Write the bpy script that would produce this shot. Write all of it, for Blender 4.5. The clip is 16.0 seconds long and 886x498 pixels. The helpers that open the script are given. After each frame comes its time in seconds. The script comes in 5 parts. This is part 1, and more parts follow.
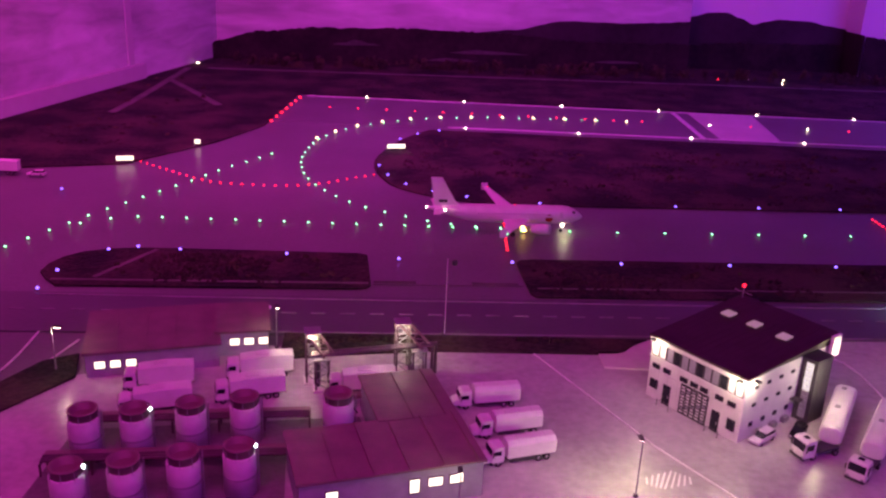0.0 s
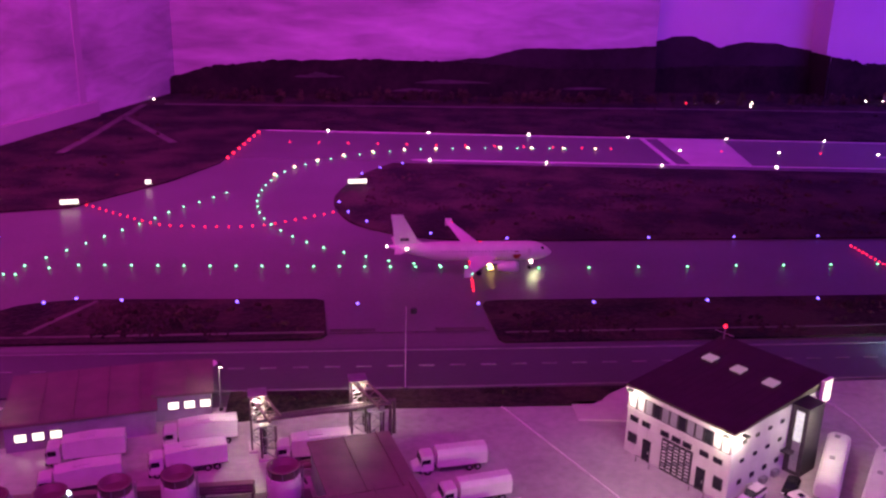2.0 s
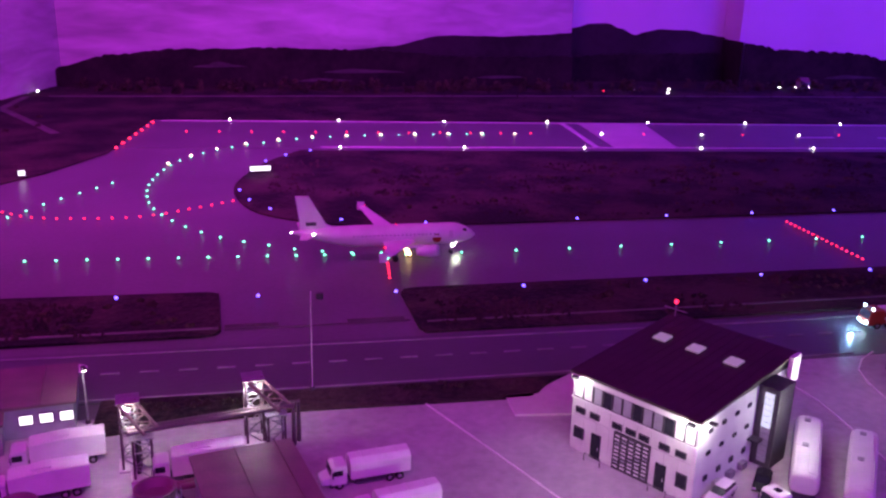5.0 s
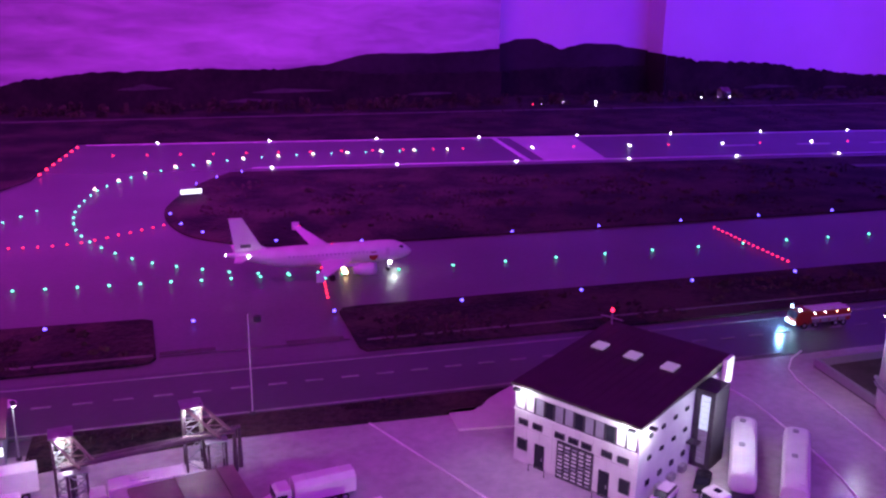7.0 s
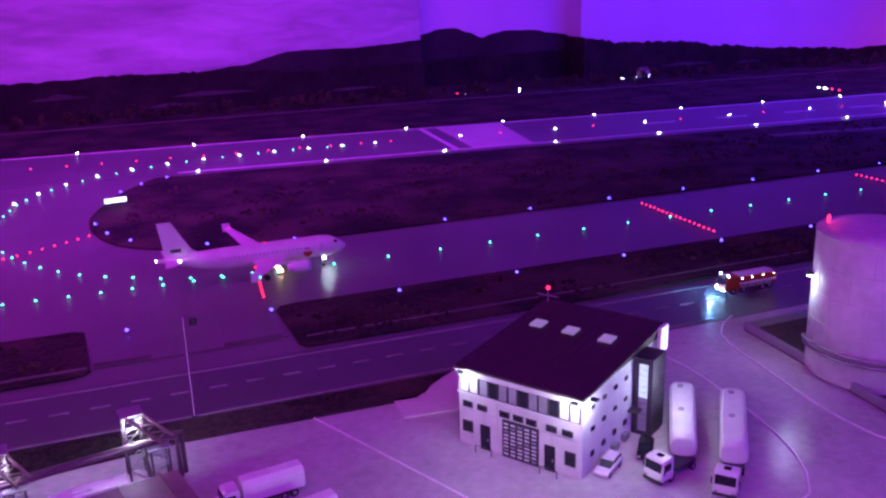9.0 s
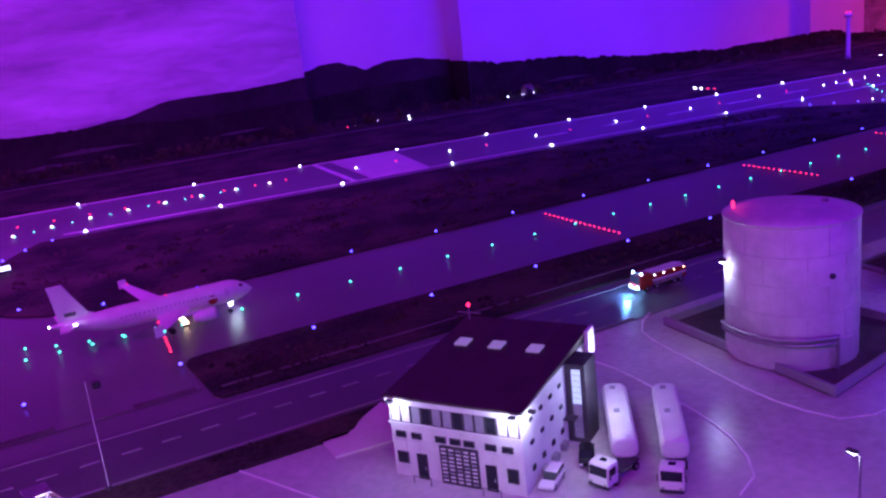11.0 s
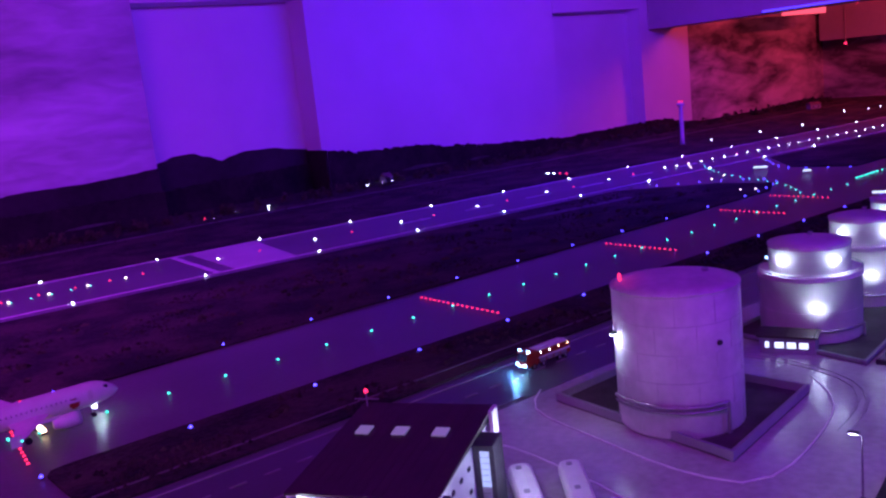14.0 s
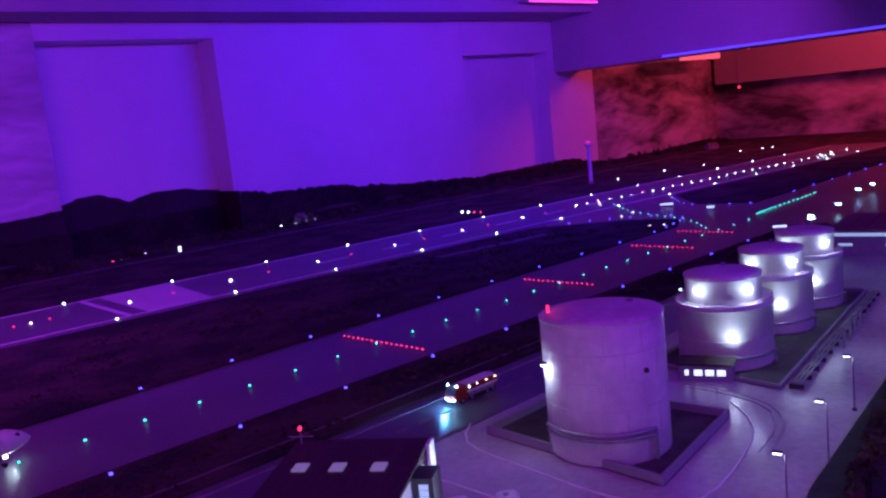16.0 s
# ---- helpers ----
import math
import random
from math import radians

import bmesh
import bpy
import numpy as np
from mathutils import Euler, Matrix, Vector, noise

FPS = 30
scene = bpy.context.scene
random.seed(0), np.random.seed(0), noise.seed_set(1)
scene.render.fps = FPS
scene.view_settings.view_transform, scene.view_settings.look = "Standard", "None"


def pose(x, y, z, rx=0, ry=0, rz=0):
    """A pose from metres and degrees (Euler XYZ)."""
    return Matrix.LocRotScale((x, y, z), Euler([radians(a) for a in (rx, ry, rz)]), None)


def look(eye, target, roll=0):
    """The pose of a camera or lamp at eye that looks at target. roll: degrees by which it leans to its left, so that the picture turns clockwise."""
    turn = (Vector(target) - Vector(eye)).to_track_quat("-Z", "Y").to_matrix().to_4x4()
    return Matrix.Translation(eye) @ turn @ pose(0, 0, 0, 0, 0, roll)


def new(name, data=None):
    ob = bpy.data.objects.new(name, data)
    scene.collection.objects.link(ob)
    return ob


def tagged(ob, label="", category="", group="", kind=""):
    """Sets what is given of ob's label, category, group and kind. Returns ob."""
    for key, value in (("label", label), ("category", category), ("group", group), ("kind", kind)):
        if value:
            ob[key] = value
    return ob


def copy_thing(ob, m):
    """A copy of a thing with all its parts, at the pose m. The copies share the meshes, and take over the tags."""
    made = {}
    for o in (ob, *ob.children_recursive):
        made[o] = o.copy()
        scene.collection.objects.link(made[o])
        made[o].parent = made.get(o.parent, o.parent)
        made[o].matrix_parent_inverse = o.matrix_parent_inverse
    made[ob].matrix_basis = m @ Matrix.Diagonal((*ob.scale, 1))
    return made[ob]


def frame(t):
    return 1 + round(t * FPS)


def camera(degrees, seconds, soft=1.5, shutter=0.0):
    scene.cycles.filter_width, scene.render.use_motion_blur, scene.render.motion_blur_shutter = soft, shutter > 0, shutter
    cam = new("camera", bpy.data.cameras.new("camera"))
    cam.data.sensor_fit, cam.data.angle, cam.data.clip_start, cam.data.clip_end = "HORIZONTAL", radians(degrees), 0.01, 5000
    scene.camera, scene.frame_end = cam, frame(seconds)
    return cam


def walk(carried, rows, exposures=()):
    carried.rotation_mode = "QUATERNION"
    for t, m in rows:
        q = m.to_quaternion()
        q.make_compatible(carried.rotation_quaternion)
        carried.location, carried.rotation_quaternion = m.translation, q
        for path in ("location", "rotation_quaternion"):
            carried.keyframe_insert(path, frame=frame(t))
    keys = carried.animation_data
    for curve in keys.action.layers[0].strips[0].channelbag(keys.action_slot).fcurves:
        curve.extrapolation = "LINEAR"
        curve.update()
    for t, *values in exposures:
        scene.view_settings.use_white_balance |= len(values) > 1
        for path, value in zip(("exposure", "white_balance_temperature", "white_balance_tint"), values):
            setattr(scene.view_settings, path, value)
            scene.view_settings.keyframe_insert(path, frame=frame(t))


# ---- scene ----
cam = camera(53.1, 16.0, soft=2.4)
PATH = [
    (0, (-0.403, -1.028, 0.789), (-0.244, 0.843, 0.1), 2.6),
    (0.5, (-0.401, -1.006, 0.793), (-0.267, 0.877, 0.135), 2.4),
    (1, (-0.394, -0.98, 0.788), (-0.246, 0.904, 0.134), 2.2),
    (1.5, (-0.378, -0.948, 0.785), (-0.213, 0.936, 0.134), 1.7),
    (2, (-0.36, -0.897, 0.777), (-0.145, 0.989, 0.149), 1.5),
    (2.5, (-0.345, -0.815, 0.742), (-0.113, 1.062, 0.091), 1.2),
    (3, (-0.327, -0.753, 0.701), (-0.052, 1.128, 0.078), 0.4),
    (3.5, (-0.322, -0.73, 0.666), (-0.049, 1.144, 0.024), 0.2),
    (4, (-0.326, -0.707, 0.649), (-0.033, 1.161, -0.003), 0.9),
    (4.5, (-0.329, -0.694, 0.649), (-0.001, 1.17, 0.004), 1.6),
    (5, (-0.325, -0.701, 0.657), (0.074, 1.161, 0.046), 1.6),
    (7.5, (-0.329, -0.703, 0.658), (0.231, 1.128, 0.083), 0.3),
    (8, (-0.33, -0.705, 0.653), (0.256, 1.113, 0.061), -0.4),
    (8.5, (-0.329, -0.705, 0.649), (0.293, 1.096, 0.043), -1.1),
    (9, (-0.328, -0.708, 0.649), (0.35, 1.079, 0.062), -1.7),
    (11.5, (-0.328, -0.659, 0.612), (0.609, 1.026, 0.081), -7.9),
    (12, (-0.333, -0.657, 0.604), (0.652, 0.999, 0.069), -9.4),
    (12.5, (-0.34, -0.657, 0.606), (0.694, 0.973, 0.082), -9.6),
    (13, (-0.341, -0.653, 0.598), (0.742, 0.952, 0.093), -9.1),
    (13.5, (-0.355, -0.627, 0.611), (0.783, 0.951, 0.149), -7.6),
    (14, (-0.364, -0.605, 0.609), (0.837, 0.951, 0.239), -6.2),
    (14.5, (-0.36, -0.606, 0.615), (0.886, 0.92, 0.269), -7.2),
    (15, (-0.378, -0.596, 0.617), (0.913, 0.899, 0.306), -7.5),
    (15.5, (-0.398, -0.591, 0.611), (0.941, 0.87, 0.344), -6.2),
    (16, (-0.398, -0.59, 0.604), (0.97, 0.837, 0.303), -6.0),
]
walk(cam, [(t, look(eye, target, roll)) for t, eye, target, roll in PATH],
     [(0, 0.40, 10300, 9), (3.5, 0.42, 7200, 14), (5, 0.42, 6500, 16), (9, 0.38, 5250, 22), (12.5, 0.0, 4900, 34), (14.5, -0.15, 4900, 19), (16, -0.3, 4850, 17)])

# ---- light and world ----
world = bpy.data.worlds.new("room_dark")
scene.world = world
world.use_nodes = True
world.node_tree.nodes["Background"].inputs[0].default_value = (0.25, 0.02, 0.5, 1)
world.node_tree.nodes["Background"].inputs[1].default_value = 0.02


def area(name, loc, target, w, h, power, color, spread=180):
    d = bpy.data.lights.new(name, "AREA")
    d.shape, d.size, d.size_y, d.energy, d.color = "RECTANGLE", w, h, power, color
    d.spread = radians(spread)
    ob = new(name, d)
    ob.matrix_world = look(loc, target)
    return ob


def point(name, loc, power, color, r=0.006):
    d = bpy.data.lights.new(name, "POINT")
    d.energy, d.color, d.shadow_soft_size = power, color, r
    ob = new(name, d)
    ob.location = loc
    return ob


# coloured night-light strips under the ceiling
area("led_strip_west", (-1.3, 1.2, 1.36), (-1.2, 3.2, 0.2), 1.6, 0.12, 25, (0.72, 0.035, 0.66))
area("led_strip_mid", (0.15, 1.4, 1.36), (-0.05, 3.2, 0.2), 1.6, 0.12, 17, (0.50, 0.03, 0.84), 120)
area("led_strip_blue", (3.4, 1.9, 1.38), (3.3, 4.0, 0.35), 1.6, 0.12, 35, (0.115, 0.022, 1.0))
area("led_strip_violet", (4.6, 2.0, 1.36), (4.8, 4.0, 0.4), 1.2, 0.12, 14, (0.50, 0.03, 0.75))
area("led_strip_red", (7.3, 1.8, 1.36), (7.6, 3.8, 0.4), 1.2, 0.12, 34, (1.0, 0.04, 0.07))
area("led_strip_front_west", (-0.7, -0.7, 1.36), (-0.4, 0.8, 0.0), 1.6, 0.12, 14, (0.72, 0.035, 0.72))
area("led_strip_front_east", (1.3, -1.7, 1.38), (1.4, 0.6, 0.0), 1.8, 0.12, 17, (0.25, 0.012, 1.0))


# ---- materials ----
def mat(name, color, rough=0.7, metal=0.0, scale=8.0, vary=0.25, fine=60.0, bump=0.15, random_vary=0.0, coord="Object", lo=0.4, hi=1.0):
    m = bpy.data.materials.new(name)
    m.use_nodes = True
    nt = m.node_tree
    n, l = nt.nodes, nt.links
    b = n["Principled BSDF"]
    tc = n.new("ShaderNodeTexCoord")
    big, small = n.new("ShaderNodeTexNoise"), n.new("ShaderNodeTexNoise")
    big.inputs["Scale"].default_value, small.inputs["Scale"].default_value = scale, fine
    big.inputs["Detail"].default_value, small.inputs["Detail"].default_value = 6, 4
    for k in (big, small):
        l.new(tc.outputs[coord], k.inputs["Vector"])
    mix = n.new("ShaderNodeMath")
    mix.operation = "MULTIPLY_ADD"
    mix.inputs[1].default_value = 0.4
    l.new(small.outputs["Fac"], mix.inputs[0])
    l.new(big.outputs["Fac"], mix.inputs[2])
    last = mix
    if random_vary:
        oi = n.new("ShaderNodeObjectInfo")
        add = n.new("ShaderNodeMath")
        add.operation = "MULTIPLY_ADD"
        add.inputs[1].default_value = random_vary
        l.new(oi.outputs["Random"], add.inputs[0])
        l.new(mix.outputs[0], add.inputs[2])
        last = add
    ramp = n.new("ShaderNodeValToRGB")
    e = ramp.color_ramp.elements
    e[0].position, e[1].position = lo, hi
    e[0].color = (*[c * (1 - vary) for c in color], 1)
    e[1].color = (*[min(1, c * (1 + vary)) for c in color], 1)
    l.new(last.outputs[0], ramp.inputs[0])
    l.new(ramp.outputs[0], b.inputs["Base Color"])
    b.inputs["Roughness"].default_value, b.inputs["Metallic"].default_value = rough, metal
    if bump:
        bp = n.new("ShaderNodeBump")
        bp.inputs["Strength"].default_value, bp.inputs["Distance"].default_value = bump, 1.0 / fine
        l.new(small.outputs["Fac"], bp.inputs["Height"])
        l.new(bp.outputs[0], b.inputs["Normal"])
    return m


def glow(name, color, strength):
    m = bpy.data.materials.new(name)
    m.use_nodes = True
    b = m.node_tree.nodes["Principled BSDF"]
    b.inputs["Base Color"].default_value = (*[0.5 * c for c in color], 1)
    b.inputs["Emission Color"].default_value = (*color, 1)
    b.inputs["Emission Strength"].default_value = strength
    return m


M = {}
M["asphalt"] = mat("airfield_asphalt", (0.14, 0.14, 0.14), 0.36, scale=2.2, vary=0.22, fine=90, bump=0.05, lo=0.5, hi=0.9)
M["runway"] = mat("runway_asphalt", (0.14, 0.14, 0.14), 0.42, scale=3, vary=0.25, fine=90, bump=0.05)
M["road"] = mat("road_asphalt", (0.09, 0.09, 0.092), 0.3, scale=5, vary=0.2, fine=120, bump=0.05)
M["concrete"] = mat("apron_concrete", (0.45, 0.44, 0.425), 0.26, scale=3.5, vary=0.25, fine=70, bump=0.03, lo=0.5, hi=0.9)
M["concrete_light"] = mat("pale_concrete", (0.6, 0.59, 0.56), 0.6, scale=6, vary=0.15)
M["grass"] = mat("scatter_grass", (0.027, 0.020, 0.014), 0.95, scale=5, vary=0.95, fine=90, bump=0.5, lo=0.6, hi=0.82)
M["turf"] = mat("grass_tufts", (0.026, 0.020, 0.013), 0.95, scale=6, vary=0.8, fine=90, bump=0.3, lo=0.55, hi=0.85)
M["faded"] = mat("faded_road_paint", (0.27, 0.27, 0.265), 0.6, scale=25, vary=0.4, fine=160, bump=0)
M["tyremark"] = mat("tyre_marked_concrete", (0.42, 0.412, 0.40), 0.18, scale=9, vary=0.3, fine=120, bump=0.02)
M["track"] = mat("dusty_track", (0.13, 0.12, 0.11), 0.9, scale=12, vary=0.4, fine=120)
M["line"] = mat("road_paint_white", (0.75, 0.75, 0.72), 0.6, scale=30, vary=0.25, fine=200, bump=0)
M["wall"] = mat("painted_sky_wall", (0.78, 0.78, 0.8), 0.8, scale=0.9, vary=0.1, fine=4, bump=0.01)
def cloud_wall(name, color, vary, scale, stretch, lo, hi):
    m = mat(name, color, 0.8, scale=scale, vary=vary, fine=5, bump=0.01, lo=lo, hi=hi)
    nt = m.node_tree
    mp = nt.nodes.new("ShaderNodeMapping")
    mp.inputs["Scale"].default_value = (0.9, 0.9, stretch)
    for k in [q for q in nt.nodes if q.type == "TEX_NOISE"]:
        k.inputs["Distortion"].default_value = 0.8
        nt.links.new(mp.outputs[0], k.inputs["Vector"])
    nt.links.new([q for q in nt.nodes if q.type == "TEX_COORD"][0].outputs["Object"], mp.inputs["Vector"])
    return m


M["cloud"] = cloud_wall("painted_cloud_wall", (0.56, 0.56, 0.58), 0.42, 1.0, 3.6, 0.5, 0.95)
M["storm"] = cloud_wall("painted_storm_clouds", (0.40, 0.36, 0.37), 0.8, 1.3, 2.4, 0.52, 0.88)
M["hill"] = mat("painted_hills", (0.014, 0.011, 0.009), 0.9, scale=5, vary=0.85, fine=36, bump=0.1, lo=0.5, hi=0.9)
M["mount"] = mat("painted_far_mountains", (0.026, 0.021, 0.024), 0.9, scale=2.5, vary=0.5, fine=22, bump=0.05, lo=0.5, hi=0.9)
M["gantry"] = mat("violet_brown_steel_paint", (0.10, 0.06, 0.08), 0.5, 0.2, scale=0.6, vary=0.3, fine=6)
M["yard"] = mat("dark_yard_asphalt", (0.15, 0.145, 0.14), 0.6, scale=9, vary=0.5, fine=110, bump=0.1)
M["ceiling"] = mat("ceiling_paint", (0.5, 0.5, 0.5), 0.8, scale=2, vary=0.1, fine=20, bump=0.02)
M["white"] = mat("white_plastic", (0.72, 0.72, 0.7), 0.35, scale=0.35, vary=0.12, fine=6, bump=0.03)
M["facade"] = mat("white_panel_facade", (0.66, 0.66, 0.64), 0.55, scale=0.5, vary=0.14, fine=5, bump=0.05)
M["roof"] = mat("dark_sheet_roof", (0.05, 0.03, 0.035), 0.6, scale=0.4, vary=0.25, fine=4, bump=0.06)
M["hallroof"] = mat("red_brown_sheet_roof", (0.19, 0.115, 0.125), 0.5, scale=0.3, vary=0.25, fine=4, bump=0.06)
M["steel"] = mat("galvanised_steel", (0.35, 0.35, 0.36), 0.45, 0.6, scale=0.6, vary=0.25, fine=6)
M["darksteel"] = mat("dark_painted_steel", (0.06, 0.06, 0.065), 0.5, 0.3, scale=0.8, vary=0.3, fine=6)
M["tank"] = mat("tank_steel_paint", (0.64, 0.64, 0.635), 0.42, scale=0.12, vary=0.2, fine=0.7, bump=0.02, lo=0.5, hi=0.9)
M["seam"] = mat("tank_seam_grime", (0.55, 0.55, 0.55), 0.6, scale=0.3, vary=0.3, fine=3, bump=0)
M["tyre"] = mat("tyre_rubber", (0.02, 0.02, 0.02), 0.8, scale=3, vary=0.3, fine=20)
M["glass"] = mat("dark_window_glass", (0.02, 0.025, 0.03), 0.08, scale=1, vary=0.2, fine=8, bump=0)
M["black"] = mat("black_car_paint", (0.015, 0.015, 0.017), 0.25, scale=1, vary=0.2, fine=8, bump=0)
M["red"] = mat("fire_red_paint", (0.28, 0.025, 0.012), 0.35, scale=0.7, vary=0.2, fine=6)
M["earth"] = mat("dark_gravel", (0.07, 0.065, 0.06), 0.9, scale=20, vary=0.5, fine=200, bump=0.4)
M["wallgrey"] = mat("grey_plaster", (0.3, 0.31, 0.34), 0.7, scale=0.5, vary=0.2, fine=6)
M["barrier"] = mat("dark_hedge", (0.02, 0.03, 0.02), 0.95, scale=25, vary=0.6, fine=200, bump=0.6)
G = {
    "white": glow("lamp_white", (1.0, 0.96, 0.9), 12),
    "window": glow("lit_window", (1.0, 0.97, 1.0), 1.4),
    "winblue": glow("lit_window_cool", (0.75, 0.85, 1.0), 0.55),
    # unlit skylights: this faint emission stands for the bright wall's reflection
    "sky": glow("skylight_sheen_glow", (1.0, 0.95, 1.0), 0.11),
    "sign": glow("lit_sign", (0.95, 1.0, 0.95), 1.3),
    "red": glow("lamp_red", (1.0, 0.02, 0.07), 3),
    "green": glow("lamp_green", (0.16, 1.0, 0.62), 2.6),
    "blue": glow("lamp_blue", (0.14, 0.08, 1.0), 4.5),
    "amber": glow("lamp_amber", (1.0, 0.62, 0.25), 9),
    "warm": glow("lamp_warm_white", (1.0, 0.72, 0.5), 5),
    "cool": glow("lamp_cool", (0.45, 0.8, 1.0), 14),
}

# ---- building helpers ----
S = 1 / 87  # the layout's scale: things are drawn in full-size metres


def link_mesh(name, bm, material, parent=None, smooth=False):
    me = bpy.data.meshes.new(name)
    bmesh.ops.recalc_face_normals(bm, faces=bm.faces)
    bm.to_mesh(me)
    bm.free()
    for m in material if isinstance(material, (list, tuple)) else [material]:
        me.materials.append(m)
    if smooth:
        for p in me.polygons:
            p.use_smooth = len(p.vertices) == 4
    ob = new(name, me)
    if parent:
        ob.parent = parent
    return ob


def part(name, bm, material, parent, label="", smooth=False):
    ob = link_mesh(name, bm, material, parent, smooth)
    if label:
        ob["label"] = label
    return ob


def thing(name, label, category, group="", x=0, y=0, z=0, turn=0, scale=S):
    ob = new(name)
    ob.empty_display_size = 0.02
    ob.matrix_world = pose(x, y, z, 0, 0, turn) @ Matrix.Diagonal((scale, scale, scale, 1))
    return tagged(ob, label, category, group)


def box(x0, x1, y0, y1, z0, z1, bm=None, bevel=0.0):
    own = bm or bmesh.new()
    v = [own.verts.new((x, y, z)) for z in (z0, z1) for x, y in ((x0, y0), (x1, y0), (x1, y1), (x0, y1))]
    f = [own.faces.new([v[i] for i in q]) for q in ((3, 2, 1, 0), (4, 5, 6, 7), (0, 1, 5, 4), (1, 2, 6, 5), (2, 3, 7, 6), (3, 0, 4, 7))]
    if bevel:
        bmesh.ops.bevel(own, geom=list({e for q in f for e in q.edges}), offset=bevel, segments=2, affect="EDGES", profile=0.6)
    return own


def prism(poly, z0, z1, bm=None):
    own = bm or bmesh.new()
    a = [own.verts.new((x, y, z0)) for x, y in poly]
    b = [own.verts.new((x, y, z1)) for x, y in poly]
    own.faces.new(b)
    own.faces.new(a[::-1])
    for i in range(len(poly)):
        j = (i + 1) % len(poly)
        own.faces.new((a[i], a[j], b[j], b[i]))
    return own


def lathe(profile, seg=24, bm=None, at=(0, 0)):
    """A turned body from (radius, z) pairs, closed at both ends."""
    own = bm or bmesh.new()
    rings = []
    for r, z in profile:
        rings.append([own.verts.new((at[0] + r * math.cos(2 * math.pi * i / seg), at[1] + r * math.sin(2 * math.pi * i / seg), z)) for i in range(seg)])
    for a, b in zip(rings, rings[1:]):
        for i in range(seg):
            j = (i + 1) % seg
            own.faces.new((a[i], a[j], b[j], b[i]))
    own.faces.new(rings[-1])
    own.faces.new(rings[0][::-1])
    return own


def rod(a, b, r, seg=6, bm=None, r2=None):
    """A round bar from a to b."""
    own = bm or bmesh.new()
    a, b = Vector(a), Vector(b)
    q = (b - a).to_track_quat("Z", "Y")
    rings = []
    for p, k in ((a, r), (b, r if r2 is None else r2)):
        rings.append([own.verts.new(p + q @ Vector((k * math.cos(2 * math.pi * i / seg), k * math.sin(2 * math.pi * i / seg), 0))) for i in range(seg)])
    for i in range(seg):
        j = (i + 1) % seg
        own.faces.new((rings[0][i], rings[0][j], rings[1][j], rings[1][i]))
    own.faces.new(rings[1])
    own.faces.new(rings[0][::-1])
    return own


def tube(points, r, bm=None, seg=8):
    """One bent pipe through the points, with mitred corners."""
    own = bm or bmesh.new()
    pts = [Vector(p) for p in points]
    closed = (pts[0] - pts[-1]).length < 1e-6
    if closed:
        pts = pts[:-1]
    n = len(pts)
    rings = []
    up = None
    for i, p in enumerate(pts):
        d0 = (p - pts[i - 1]).normalized() if i or closed else None
        d1 = (pts[(i + 1) % n] - p).normalized() if i < n - 1 or closed else None
        t = ((d0 or d1) + (d1 or d0)).normalized()
        if up is None:
            up = t.orthogonal().normalized()
        u = up - t * up.dot(t)
        u = u.normalized() if u.length > 1e-4 else t.orthogonal().normalized()
        v = t.cross(u)
        up = u
        rings.append([own.verts.new(p + (u * math.cos(2 * math.pi * k / seg) + v * math.sin(2 * math.pi * k / seg)) * r) for k in range(seg)])
    pairs = list(zip(rings, rings[1:])) + ([(rings[-1], rings[0])] if closed else [])
    for q0, q1 in pairs:
        for k in range(seg):
            j = (k + 1) % seg
            own.faces.new((q0[k], q0[j], q1[j], q1[k]))
    if not closed:
        own.faces.new(rings[0][::-1])
        own.faces.new(rings[-1])
    return own


def along(points, step):
    """Places at even steps along a smooth line through the given points."""
    pts = [Vector((*p, 0)) for p in points]
    dense = []
    for i in range(len(pts) - 1):
        p0, p1, p2, p3 = pts[max(i - 1, 0)], pts[i], pts[i + 1], pts[min(i + 2, len(pts) - 1)]
        for k in range(20):
            t = k / 20
            dense.append(0.5 * (2 * p1 + (p2 - p0) * t + (2 * p0 - 5 * p1 + 4 * p2 - p3) * t * t + (3 * p1 - p0 - 3 * p2 + p3) * t ** 3))
    dense.append(pts[-1])
    out, run = [dense[0]], 0.0
    for a, b in zip(dense, dense[1:]):
        d = (b - a).length
        while d > 1e-9 and run + d >= step:
            a = a.lerp(b, (step - run) / d)
            out.append(a)
            d, run = (b - a).length, 0.0
        run += d
    return [(p.x, p.y) for p in out]


def curved(points, step=0.05):
    return along(points, step)


# ---- the setting ----
def slab(name, poly, z0, z1, material, label, category, kind="structure"):
    return tagged(link_mesh(name, prism(poly, z0, z1), material), label, category, kind=kind)


def rwy_n(x):
    return 3.12 - 0.09 * x


def rwy_s(x):
    return 2.53 - 0.085 * x


slab("ground", [(-3.6, -0.35), (0.35, -0.2), (0.8, -0.07), (1.4, 0.02), (9.1, 0.25), (9.1, 4.5), (-3.6, 4.5)], -0.06, 0.0, M["asphalt"], "grey asphalt airfield surface of the model airport", "ground")
slab("runway", [(-0.8, rwy_s(-0.8)), (7.2, rwy_s(7.2)), (7.2, rwy_n(7.2)), (-0.74, rwy_n(-0.74))], 0.0, 0.002, M["runway"], "long grey runway with white edge lines", "runway")
slab("road", [(-3.4, 0.80), (-1.1, 0.80), (0.6, 0.775), (5.5, 0.80), (5.5, 0.60), (0.6, 0.585), (-0.6, 0.60), (-3.4, 0.62)], 0.0, 0.003, M["road"], "dark asphalt service road with white lines", "road")
